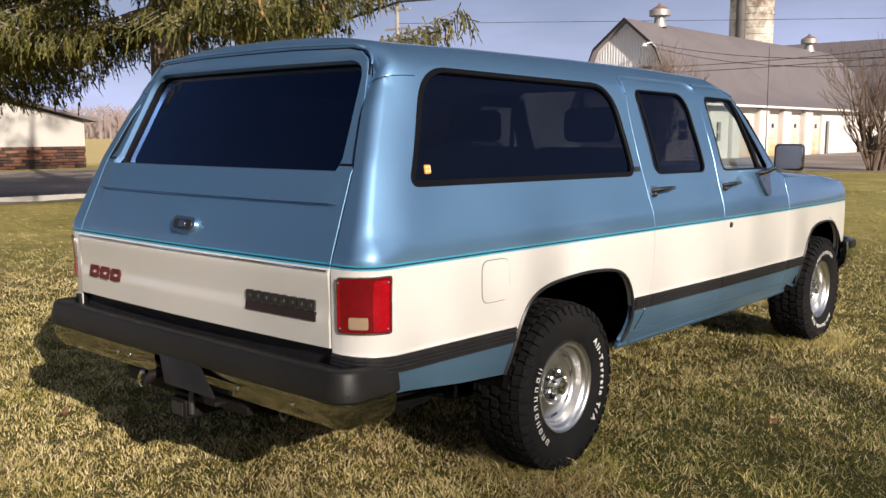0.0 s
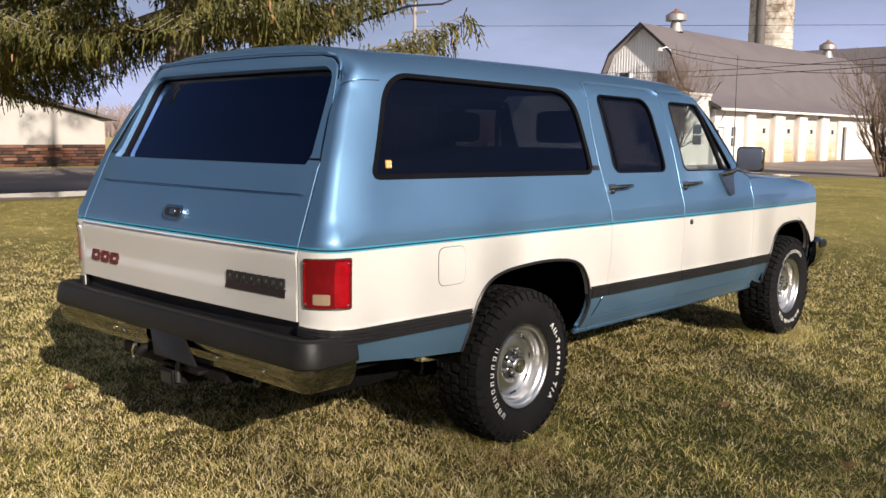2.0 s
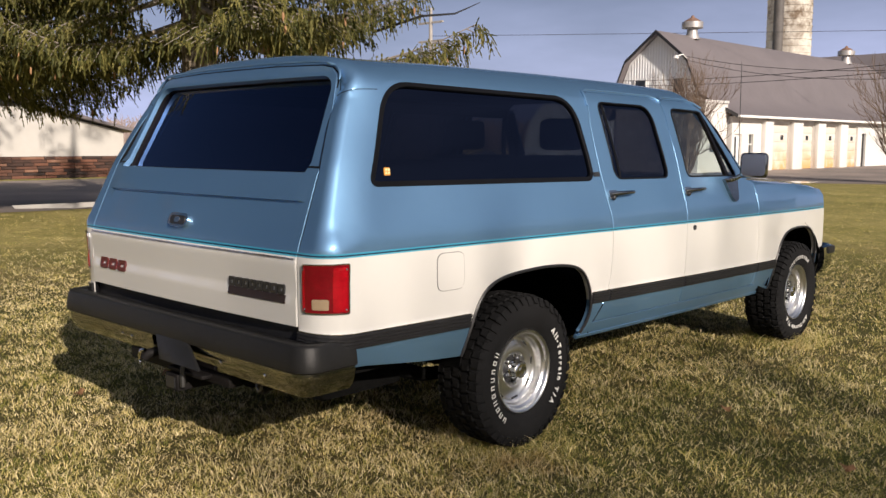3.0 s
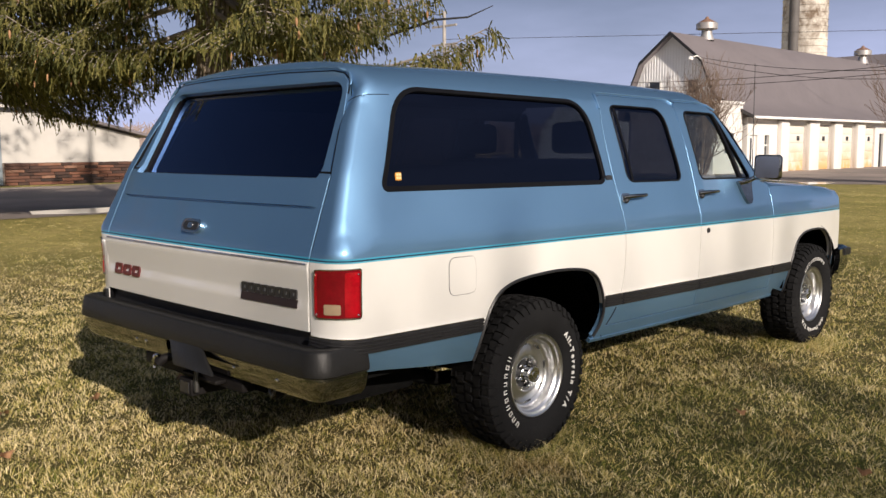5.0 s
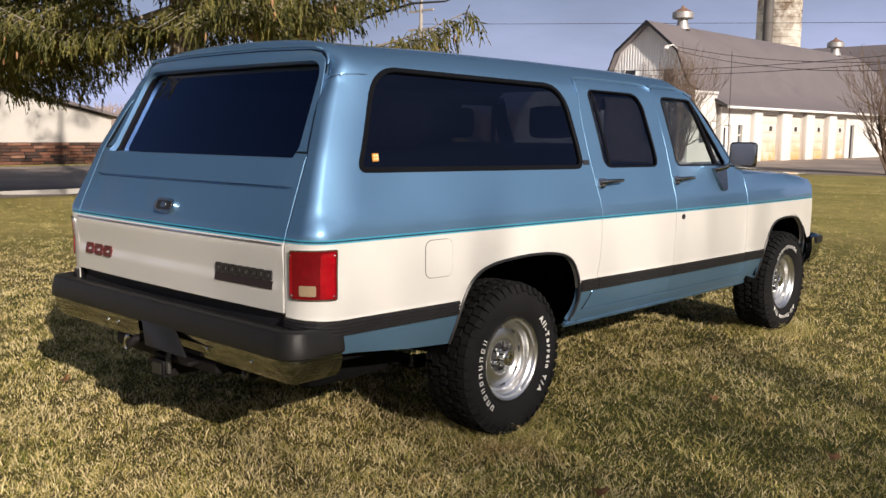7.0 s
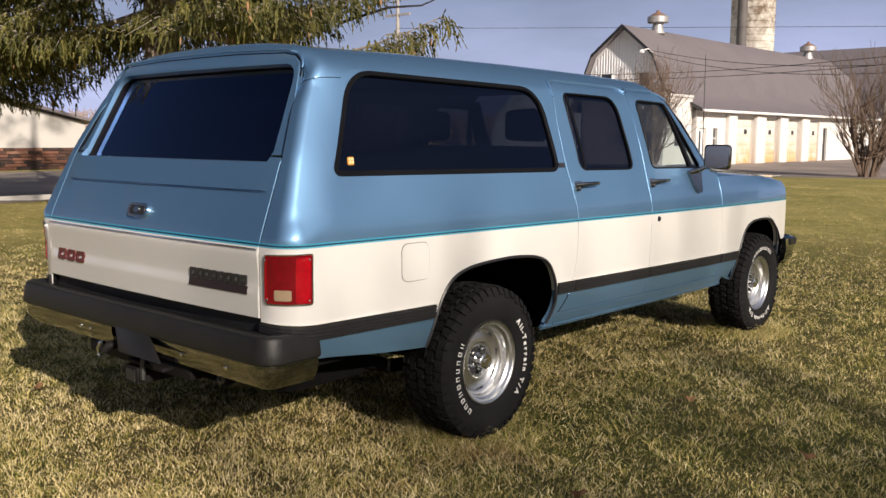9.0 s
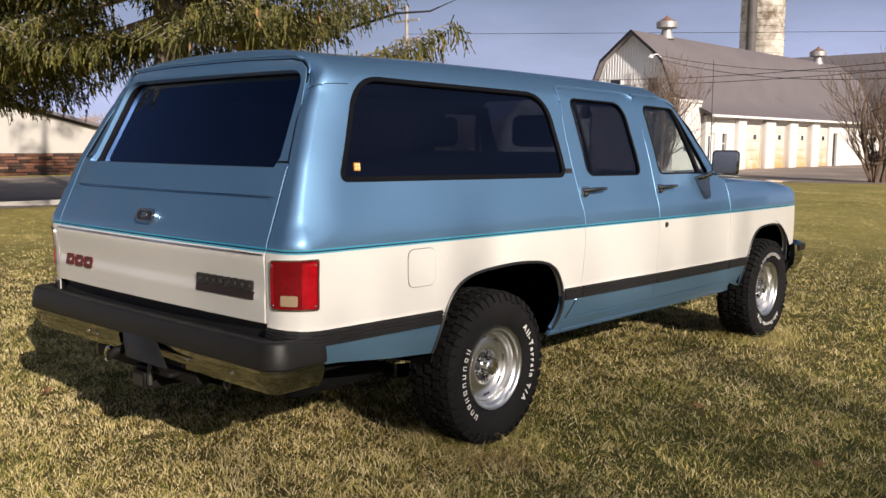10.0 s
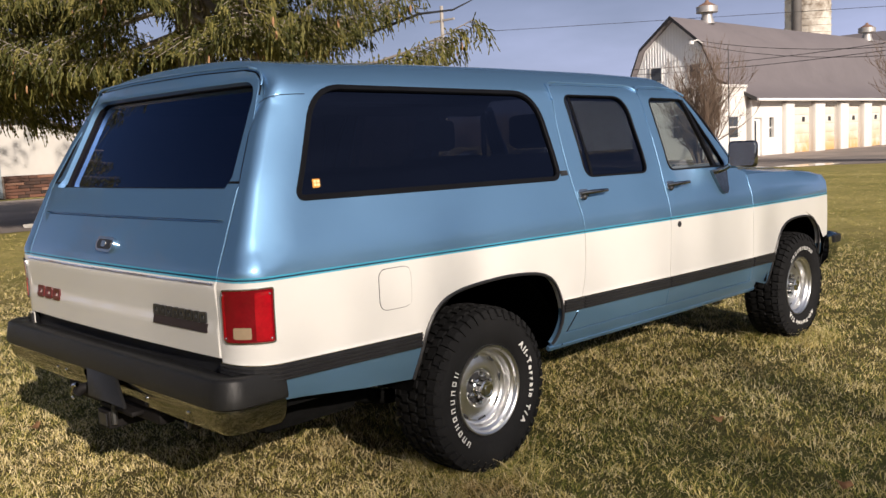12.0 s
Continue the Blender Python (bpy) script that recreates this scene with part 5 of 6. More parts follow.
part("safety_hook", tube(bmesh.new(), [(0.60, -1.30, 0.535), (0.605, -1.31, 0.505), (0.62, -1.31, 0.49), (0.635, -1.31, 0.50), (0.64, -1.31, 0.515)], 0.006, 8), M_STEEL, HITCH, "small steel hook")
part("tailpipe", tube(bmesh.new(), [(0.52, -0.6, 0.50), (0.50, -1.0, 0.50), (0.50, -1.22, 0.455)], 0.026, 12), M_RUSTY, CAR, "dull steel tailpipe")

# tailgate
def gate_open_x(z):
    """Half the width of the window opening in the tailgate."""
    return float(np.interp(z, [1.36, 1.70, 1.80], [0.748, 0.694, 0.672]))


def gate(x, z, out=0.0):
    y = rear_y(z) - gate_bow(z) * (1 - (x / 0.85) ** 2)
    y -= 0.006 * (1 - ease(z, 0.868, 0.882))
    side = ease(gate_edge_x(z) - 0.02 - abs(x), 0.0, gate_edge_x(z) - 0.02 - gate_open_x(z)) * ease(z, 1.358, 1.40)
    y += 0.018 * max(side, ease(-z, -1.803, -1.765)) * ease(z, 1.358, 1.40) if z > 1.358 else 0.0
    y += float(np.interp(z, [1.236, 1.2385, 1.2425, 1.2485, 1.35], [0, 0.012, 0.012, -0.006, 0])) * (1 - ease(abs(x), 0.74, 0.80))
    y -= 0.006 * (1 - ease(z, 1.035, 1.05)) * ease(z, 0.9, 1.03)
    return Vector((x, y - out, z - RAKE * y))


half_gate = [(0.847, 0.768)] + [(gate_edge_x(z) - 0.008, z) for z in (0.9, 1.05, 1.2, 1.38, 1.55, 1.70)] + [(0.703, 1.755), (0.665, 1.785), (0.605, 1.797)]
gate_outer = half_gate + [(0.3, 1.806), (-0.3, 1.806)] + [(-x, z) for x, z in half_gate[::-1]]
REAR_WIN = rounded([(-0.750, 1.357), (0.750, 1.357), (0.688, 1.757), (-0.688, 1.757)], [0.01, 0.01, 0.07, 0.07], 8)
GATE = part("tailgate", panel(gate_outer, [REAR_WIN], lambda x, z: gate(x, z), 0.03, 0.026, lines=[[(x, z) for x in np.linspace(-0.80, 0.80, 81)] for z in (0.868, 0.882, 0.92, 0.97, 1.01, 1.034, 1.050, 1.064, 1.09, 1.125, 1.16, 1.20, 1.236, 1.2385, 1.2425, 1.2485, 1.255, 1.28, 1.32)]), M_PAINT, CAR, "blue over white tailgate with tinted window")
def glass_plane(x, z, depth):
    """The smooth surface of the glass, set back into the tailgate."""
    y = rear_y(z) - gate_bow(z) * (1 - (x / 0.85) ** 2) + depth
    return Vector((x, y, z - RAKE * y))


big_win = rounded([(-0.79, 1.33), (0.79, 1.33), (0.715, 1.785), (-0.715, 1.785)], 0.05, 6)
part("rear_window", panel(big_win, [], lambda x, z: glass_plane(x, z, 0.060), 0.1, 0.004), M_GLASS_REAR, GATE, "dark tinted tailgate glass")
seal_out = rounded([(-0.756, 1.351), (0.756, 1.351), (0.694, 1.764), (-0.694, 1.764)], [0.01, 0.01, 0.07, 0.07], 8)
seal_in = rounded([(-0.742, 1.359), (0.742, 1.359), (0.680, 1.749), (-0.680, 1.749)], [0.01, 0.01, 0.065, 0.065], 8)
part("window_seal", panel(seal_out, [seal_in], lambda x, z: glass_plane(x, z, 0.042), 0.05, 0.018), M_RUBBER, GATE)
bm = panel(rounded([(-0.092, 1.103), (0.062, 1.103), (0.066, 1.163), (-0.096, 1.163)], 0.030, 7), [], lambda x, z: gate(x, z, 0.016), 0.03, 0.017)
GH = part("gate_handle", bm, M_CHROME, GATE, "chrome tailgate handle with a black recess")
part("recess", panel(rounded([(-0.074, 1.114), (0.044, 1.114), (0.047, 1.152), (-0.077, 1.152)], 0.018, 6), [], lambda x, z: gate(x, z, 0.0185), 0.03, 0.006), M_BLACK, GH)
part("grip", panel(rounded([(-0.036, 1.123), (0.004, 1.123), (0.004, 1.147), (-0.036, 1.147)], 0.008, 4), [], lambda x, z: gate(x, z, 0.021), 0.02, 0.004), M_CHROME, GH)
part("trim_strip", panel([(-0.84, 1.029), (0.84, 1.029), (0.84, 1.034), (-0.84, 1.034)], [], lambda x, z: gate(x, z, 0.006), 0.1, 0.008), M_CHROME, GATE, "thin bright trim strip")
# badges as plain raised bars
for i in range(3):
    x0 = -0.748 + i * 0.096
    part("badge", panel(rounded([(x0, 0.852), (x0 + 0.080, 0.852), (x0 + 0.080, 0.905), (x0, 0.905)], 0.012, 3), [[(x0 + 0.022, 0.872), (x0 + 0.022, 0.885), (x0 + 0.06, 0.885), (x0 + 0.06, 0.872)]], lambda x, z: gate(x, z, 0.006), 0.04, 0.008), M_BADGE_RED, GATE, "dark red raised badge block")
for i in range(8):
    x0 = 0.412 + i * 0.0465
    part("badge", panel(rounded([(x0, 0.885), (x0 + 0.040, 0.885), (x0 + 0.043, 0.925), (x0 + 0.003, 0.925)], 0.006, 2), [[(x0 + 0.013, 0.898), (x0 + 0.014, 0.912), (x0 + 0.031, 0.912), (x0 + 0.03, 0.898)]], lambda x, z: gate(x, z, 0.007), 0.04, 0.009), M_BADGE_GREY, GATE, "grey raised badge block")
part("badge_bar", panel([(0.410, 0.852), (0.783, 0.852), (0.783, 0.884), (0.410, 0.884)], [], lambda x, z: gate(x, z, 0.005), 0.08, 0.007), M_BADGE_BAR, GATE, "dark brown badge bar")

# tail lamps
def lamp_outline(g, z0, z1, v1):
    return rounded([(edge_v(0.84, g + 0.012), z0 + 0.006), (v1 - 0.006, z0 + 0.006), (v1 - 0.006, z1), (edge_v(1.0, g + 0.012), z1)], 0.010, 4)


for s, side_name in ((1, 0), (-1, 1)):
    def lay(u, w, out, s=s):
        p = skin(u, w, out)
        return (p.x * s, p.y, p.z)
    rim = part("tail_lamp", panel(lamp_outline(0.026, 0.819, 1.021, -1.155), [lamp_outline(0.0305, 0.8235, 1.0165, -1.1595)], lambda u, w: lay(u, w, 0.010), 0.03, 0.011, flip=s < 0), M_LAMP_RIM, CAR, "red tail lamp with a clear reversing lens and bright rim")
    part("lens", panel(lamp_outline(0.030, 0.823, 1.017, -1.159), [], lambda u, w: lay(u, w, 0.009), 0.03, 0.008, flip=s < 0), M_RED_LENS, rim, "deep red lens")
    e0 = edge_v(0.95, 0.034)
    for a, b, z0, z1 in ((e0 + 0.002, e0 + 0.012, 0.836, 1.006), (-1.226, -1.172, 0.834, 1.008)):
        part("reflector", panel(rounded([(a, z0), (b, z0), (b, z1), (a, z1)], 0.007, 3), [], lambda u, w: lay(u, w, 0.0105), 0.02, 0.003, flip=s < 0), M_RED_DEEP, rim, "bright red reflector")
    v0 = edge_v(0.85, 0.074)
    part("reversing_lens", panel(rounded([(v0, 0.842), (v0 + 0.062, 0.842), (v0 + 0.062, 0.883), (v0, 0.883)], 0.006, 3), [], lambda u, w: lay(u, w, 0.0115), 0.02, 0.004, flip=s < 0), M_CLEAR_LENS, rim)
    for vv, ww in ((edge_v(0.84, 0.044), 0.842), (-1.176, 0.842), (edge_v(1.0, 0.044), 0.999), (-1.176, 0.999)):
        bm = bmesh.new()
        bmesh.ops.create_uvsphere(bm, u_segments=8, v_segments=5, radius=0.005)
        sc = part("screw", bm, M_CHROME, rim)
        sc.location = lay(vv, ww, 0.009)

# dark rubber in the shut lines
for s, k in ((1, 0), (-1, 1)):
    def seam(name, pts, par, depth=0.016, r=0.011):
        qs = [skin(u, w, -depth) for u, w in pts]
        part(name, tube(bmesh.new(), [(q.x * s, q.y, q.z) for q in qs], r, 6), M_RUBBER, par)
    seam("shut_line_seal", [(edge_v(w, -0.004), w) for w in np.linspace(0.64, 1.68, 21)], QUARTER[k], 0.0135, 0.012)
    seam("shut_line_seal", [(u + 0.0035, w) for u, w in SEAM_C] + [(0.70, 1.75), (0.718, 1.79), (0.76, 1.803), (1.42, 1.803), (1.48, 1.785)], QUARTER[k])
    # dark strip added over the gap's bright rolled edges, standing in for its shade
    low = [p for p in SEAM_C if p[1] < 0.675]
    part("door_seal", panel([(u - 0.001, w) for u, w in low] + [(u + G + 0.002, w) for u, w in low[::-1]], [], lambda u, w, s=s: (skin(u, w, 0.001).x * s, skin(u, w, 0.001).y, skin(u, w, 0.001).z), 0.03, 0.002, flip=s < 0), M_RUBBER, RDOOR[k])
    seam("shut_line_seal", SEAM_B + [(1.53, 1.785), (1.565, 1.801), (1.85, 1.80), (1.94, 1.775)], RDOOR[k])
    seam("shut_line_seal", [(2.496, w) for w in (0.57, 0.8, 1.0, 1.24)], FDOOR[k])
    seam("shut_line_seal", [(u, 0.566) for u in np.linspace(0.54, 2.5, 12)], FDOOR[k])
    part("roof_joint", panel([(edge_v(1.70, 0.004), 1.6985), (-0.83, 1.6985), (-0.83, 1.7012), (edge_v(1.70, 0.004), 1.7012)], [], lambda u, w, s=s: (skin(u, w, 0.0012).x * s, skin(u, w, 0.0012).y, skin(u, w, 0.0012).z), 0.03, 0.002, flip=s < 0), M_RUBBER, QUARTER[k])
top_seam = [(0.722, 1.70), (0.7065, 1.757), (0.6675, 1.788), (0.605, 1.8005), (0.3, 1.8095), (0, 1.8095)]
top_seam = top_seam + [(-x, z) for x, z in top_seam[-2::-1]]
part("gate_seal", tube(bmesh.new(), [tuple(gate(x, z, -0.008)) for x, z in top_seam], 0.0033, 6), M_RUBBER, GATE)

# rolled edge of the roof round the tailgate
bead = [(0.730, 1.735), (0.722, 1.757), (0.694, 1.788), (0.652, 1.806), (0.60, 1.8155), (0.3, 1.8245), (0, 1.8255)]
bead = smooth(bead + [(-x, z) for x, z in bead[-2::-1]], 4)
part("roof_bead", tube(bmesh.new(), [tuple(gate(x, z, 0.006)) for x, z in bead], [0.003 + 0.0035 * min(1.0, i / 6, (len(bead) - 1 - i) / 6) for i in range(len(bead))], 8), M_PAINT, CAR)

# drip mouldings over the doors
for s, k in ((1, 0), (-1, 1)):
    for par, pts in ((RDOOR, [(0.684, 1.70), (0.696, 1.757), (0.714, 1.797), (0.76, 1.813), (1.10, 1.813), (1.42, 1.813), (1.477, 1.799), (1.497, 1.772)]), (FDOOR, [(1.503, 1.772), (1.527, 1.801), (1.565, 1.812), (1.72, 1.812), (1.85, 1.810), (1.945, 1.786), (2.0, 1.745)])):
        qs = [skin(u, w, 0.003) for u, w in pts]
        part("drip_moulding", tube(bmesh.new(), [(q.x * s, q.y, q.z) for q in qs], 0.0075, 8), M_PAINT, par[k])

# side mouldings
def strip(v0, v1, sect, mat, parents, label="", name="side_moulding"):
    """A moulding of section (height, out) run along both sides."""
    for k, sg in ((0, 1), (1, -1)):
        bm = bmesh.new()
        rows = []
        for v in np.linspace(v0, v1, max(3, int((v1 - v0) / 0.04))):
            row = []
            for w, o in sect:
                p = skin(v, w + 0.007 * (0.5 - v), o)
                row.append(bm.verts.new((p.x * sg, p.y, p.z)))
            rows.append(row)
        n = len(sect)
        for a, b in zip(rows, rows[1:]):
            for q in range(n):
                bm.faces.new((a[q], a[(q + 1) % n], b[(q + 1) % n], b[q]))
        bm.faces.new(rows[0][::-1])
        bm.faces.new(rows[-1])
        bmesh.ops.recalc_face_normals(bm, faces=bm.faces)
        part(name, bm, mat, parents[k], label, smooth=False)


RIBBED = [(0.671, -0.004), (0.671, 0.009)]
for w in (0.676, 0.690, 0.704, 0.718):
    RIBBED += [(w, 0.009), (w + 0.0015, 0.015), (w + 0.008, 0.015), (w + 0.0095, 0.009)]
RIBBED += [(0.7315, 0.009), (0.7315, -0.004)]
for (a, b), par in (((edge_v(0.70, 0.004), -0.462), QUARTER), ((0.492, 0.640), QUARTER), ((0.652, 1.455), RDOOR), ((1.464, 2.487), FDOOR), ((2.505, 2.822), FENDER)):
    strip(a, b, RIBBED, M_BLACK, par, "black ribbed rubber side moulding")
    strip(a, b, [(0.732, -0.003), (0.732, 0.010), (0.7345, 0.010), (0.7345, -0.003)], M_CHROME, par, name="moulding_edge")
# rockers
both("rocker_panel", [(0.455, 0.50), (2.60, 0.50), (2.62, 0.562), (0.50, 0.562)][::1], [], M_PAINT, CAR, step=0.08, depth=0.03, label="blue rocker panel")
both("sill_lip", [(0.43, 0.486), (2.62, 0.486), (2.62, 0.503), (0.43, 0.503)], [], M_PAINT, CAR, out=0.003, step=0.1, depth=0.02)
# arch lips
for arch, src, par in ((REAR_ARCH, skin, QUARTER), (FRONT_ARCH, fender, FENDER)):
    for s, pr in ((1, par[0]), (-1, par[1])):
        pts = [src(u, w, 0.002) for u, w in arch]
        part("arch_lip", tube(bmesh.new(), [(p.x * s, p.y, p.z) for p in pts], 0.008, 6), M_BLACK, pr)

# window glass and rubber on each side
def window(opening, grow, rub, mat, parents, label):
    both("side_window", grow, [], mat, parents, out=-0.008, step=0.045, depth=0.003, label=label)
    both("window_rubber", rub, [opening], M_RUBBER, parents, out=0.004, step=0.06, depth=0.02)


window(inset(SIDE_WIN, 0.011), inset(SIDE_WIN, -0.006), inset(SIDE_WIN, -0.008), M_GLASS_DARK, QUARTER, "dark tinted quarter window")
window(inset(RD_WIN, 0.005), inset(RD_WIN, -0.004), inset(RD_WIN, -0.002), M_GLASS_MID, RDOOR, "tinted rear door window")
window(inset(FD_WIN, 0.005), inset(FD_WIN, -0.004), inset(FD_WIN, -0.002), M_GLASS_CLEAR, FDOOR, "clear front door window")
both("vent_divider", [(2.095, 1.318), (2.135, 1.318), (1.965, 1.718), (1.945, 1.718)], [], M_RUBBER, FDOOR, out=0.003, depth=0.02)
both("rear_divider", [(0.835, 1.318), (0.855, 1.318), (0.850, 1.718), (0.832, 1.718)], [], M_RUBBER, RDOOR, out=-0.006, depth=0.01)
both("window_header", [(-0.75, 1.73), (1.90, 1.73), (1.90, 1.83), (-0.75, 1.83)], [], M_INTERIOR, CAR, out=-0.045, step=0.2, depth=0.006)
for x0, x1 in ((0.748, 0.842), (-0.842, -0.748)):
    part("gate_split_line", panel([(x0, 1.3765), (x1, 1.3765), (x1, 1.3835), (x0, 1.3835)], [], lambda x, z: gate(x, z, 0.0015), 0.03, 0.002), M_RUBBER, GATE)
# windshield, pillars, cowl
bm = bmesh.new()
grid = []
for i in range(9):
    row = []
    for j in range(7):
        k = -1 + i / 4
        u = j / 6
        x = k * (0.735 + (0.86 - 0.735) * u)
        y = 1.935 + (2.40 - 1.935) * u + 0.07 * (1 - k * k)
        z = 1.80 + (1.275 - 1.80) * u + 0.03 * (1 - k * k) * (1 - u)
        row.append(bm.verts.new((x, y, z - RAKE * y)))
    grid.append(row)
for a, b in zip(grid, grid[1:]):
    for j in range(6):
        bm.faces.new((a[j], b[j], b[j + 1], a[j + 1]))
part("windshield", bm, M_GLASS_CLEAR, CAR, "clear curved windshield")
for s in (-1, 1):
    pts = [(s * 0.742, 1.972, 1.728), (s * 0.805, 2.10, 1.59), (s * 0.865, 2.25, 1.43), (s * 0.905, 2.40, 1.255)]
    part("windshield_pillar", tube(bmesh.new(), pts, [0.022, 0.025, 0.027, 0.035], 8), M_PAINT, CAR)
    pts = [(s * 0.782, 2.005, 1.70), (s * 0.84, 2.13, 1.57), (s * 0.885, 2.27, 1.405), (s * 0.925, 2.385, 1.265)]
    part("pillar_rubber", tube(bmesh.new(), pts, 0.014, 6), M_RUBBER, CAR)
part("cowl", boxed(-0.88, 0.88, 2.36, 2.50, 1.17, 1.235, bevel=0.02), M_BLACK, CAR)

# handles, lock, mirrors, emblem, fuel door, sticker, aerial
def door_handle(parents, v0, w):
    for s, par in ((1, parents[0]), (-1, parents[1])):
        c = skin(v0, w, 0.0)
        bm = tube(bmesh.new(), [(c.x * s + s * 0.012, v0 + 0.02, c.z), (c.x * s + s * 0.036, v0 + 0.05, c.z + 0.004), (c.x * s + s * 0.036, v0 + 0.20, c.z + 0.006), (c.x * s + s * 0.026, v0 + 0.225, c.z + 0.005)], [0.010, 0.012, 0.010, 0.006], 10)
        h = part("door_handle", bm, M_DARKCHROME, par, "chrome pull handle")
        part("handle_base", panel(rounded([(v0, w - 0.028), (v0 + 0.08, w - 0.018), (v0 + 0.08, w + 0.018), (v0, w + 0.018)], 0.012, 4), [], lambda u, k, s=s: tuple(Vector((skin(u, k, 0.012).x * s, skin(u, k, 0.012).y, skin(u, k, 0.012).z))), 0.02, 0.012, flip=s < 0), M_CHROME, h)
        bm = bmesh.new()
        bmesh.ops.create_uvsphere(bm, u_segments=10, v_segments=6, radius=0.015)
        o = part("thumb_button", bm, M_BLACK, h)
        o.location = (c.x * s + s * 0.02, v0 + 0.03, c.z - 0.018)


door_handle(RDOOR, 0.675, 1.232)
door_handle(FDOOR, 1.490, 1.232)
for s, par in ((1, FDOOR[0]), (-1, FDOOR[1])):
    c = skin(1.56, 1.010, 0.0)
    k = part("key_lock", lathe(bmesh.new(), [(0, 0.016), (0.006, 0.016), (0.008, 0.011), (0.003, 0.009), (0.003, 0.001)], 14), M_BLACK, par, "round key lock")
    k.location = (c.x * s, c.y, c.z)
    k.scale.x = s
    # mirror
    base = part("mirror_bracket", panel(rounded([(2.03, 1.29), (2.22, 1.29), (2.17, 1.145), (2.10, 1.145)], [0.01, 0.01, 0.03, 0.03], 4), [], lambda u, w, s=s: tuple(Vector((skin(u, w, 0.02).x * s, skin(u, w, 0.02).y, skin(u, w, 0.02).z))), 0.03, 0.022, flip=s < 0), M_DARKCHROME, par, "chrome mirror bracket")
    part("mirror_arm", tube(bmesh.new(), [(s * 0.955, 2.12, 1.26), (s * 1.0, 2.13, 1.275), (s * 1.06, 2.13, 1.31)], [0.018, 0.016, 0.014], 10), M_CHROME, base)
    bm = boxed(-0.085, 0.085, -0.03, 0.03, -0.08, 0.08, bevel=0.025, seg=3)
    hd = part("mirror_head", bm, M_DARKCHROME, base, "chrome rear-view mirror")
    hd.location = (s * 1.115, 2.12, 1.355)
    hd.rotation_euler = (radians(-5.5), 0, radians(14 * s))
    bm = panel(rounded([(-0.072, -0.068), (0.072, -0.068), (0.072, 0.068), (-0.072, 0.068)], 0.022, 5), [], lambda u, w: (u, -0.0315, w), 0.05, 0.003)
    part("mirror_glass", bm, M_MIRROR, hd)
both("emblem", rounded([(0.578, 1.325), (0.632, 1.325), (0.632, 1.348), (0.578, 1.348)], 0.004, 2), [], M_BADGE_GREY, QUARTER, out=0.006, step=0.03, depth=0.008, label="small grey emblem plate")
for w in (1.331, 1.3415):
    both("emblem_bar", [(0.583, w - 0.003), (0.627, w - 0.003), (0.627, w + 0.003), (0.583, w + 0.003)], [], M_STEEL, QUARTER, out=0.008, step=0.04, depth=0.003)
# fuel door: raised lid with a dark gap round it
FUEL = rounded([(-0.675, 0.858), (-0.508, 0.858), (-0.508, 1.018), (-0.675, 1.018)], 0.035, 5)
src_f = lambda u, w, o: tuple(skin(u, w, o))
gap = part("fuel_door", panel(inset(FUEL, -0.0022), [], lambda u, w: src_f(u, w, 0.001), 0.04, 0.003), M_RUBBER, QUARTER[0], "white fuel filler door with a thin gap")
part("lid", panel(FUEL, [], lambda u, w: src_f(u, w, 0.0025), 0.04, 0.003), M_PAINT, gap)
st = part("sticker", panel(rounded([(-0.900, 1.349), (-0.865, 1.349), (-0.860, 1.381), (-0.895, 1.381)], 0.005, 3), [], lambda u, w: tuple(skin(u, w, -0.006)), 0.03, 0.001), M_STICKER, QUARTER[0], "small orange square sticker")
for u0, w0 in ((-0.894, 1.354), (-0.879, 1.354), (-0.892, 1.367), (-0.877, 1.367)):
    part("printed_bar", panel([(u0, w0), (u0 + 0.012, w0), (u0 + 0.014, w0 + 0.010), (u0 + 0.002, w0 + 0.010)], [], lambda u, w: tuple(skin(u, w, -0.0045)), 0.03, 0.0005), M_STICKER_MARK, st)
part("aerial", tube(bmesh.new(), [(0.78, 2.62, 1.20), (0.78, 2.61, 1.24), (0.78, 2.60, 2.05)], [0.012, 0.004, 0.002], 6), M_BLACK, CAR, "thin whip aerial")

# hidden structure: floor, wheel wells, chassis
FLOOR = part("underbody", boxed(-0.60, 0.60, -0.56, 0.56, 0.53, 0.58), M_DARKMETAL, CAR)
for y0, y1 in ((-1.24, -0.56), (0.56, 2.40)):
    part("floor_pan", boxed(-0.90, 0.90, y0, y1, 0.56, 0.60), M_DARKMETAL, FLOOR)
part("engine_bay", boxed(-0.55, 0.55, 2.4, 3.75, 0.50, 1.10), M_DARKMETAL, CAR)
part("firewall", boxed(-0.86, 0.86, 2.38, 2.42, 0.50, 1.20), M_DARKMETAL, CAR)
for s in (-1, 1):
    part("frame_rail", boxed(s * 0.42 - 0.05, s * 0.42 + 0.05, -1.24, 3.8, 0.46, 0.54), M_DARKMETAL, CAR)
    for yc in (0.02, 3.25):
        bm = bmesh.new()
        rows = []
        for i in range(15):
            t = -0.25 + (math.pi + 0.5) * i / 14
            rows.append([bm.verts.new((s * x, yc + 0.55 * math.cos(t) * (0.92 if x > 0.9 else 1), 0.42 + 0.53 * max(0.15, math.sin(t)) * (0.94 if x > 0.9 else 1))) for x in (0.55, 0.75, 0.965)])
        for a, b in zip(rows, rows[1:]):
            for i in range(2):
                bm.faces.new((a[i], a[i + 1], b[i + 1], b[i]))
        bm.faces.new([r[0] for r in rows])
        bmesh.ops.solidify(bm, geom=bm.faces[:], thickness=0.004)
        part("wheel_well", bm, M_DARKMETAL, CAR)
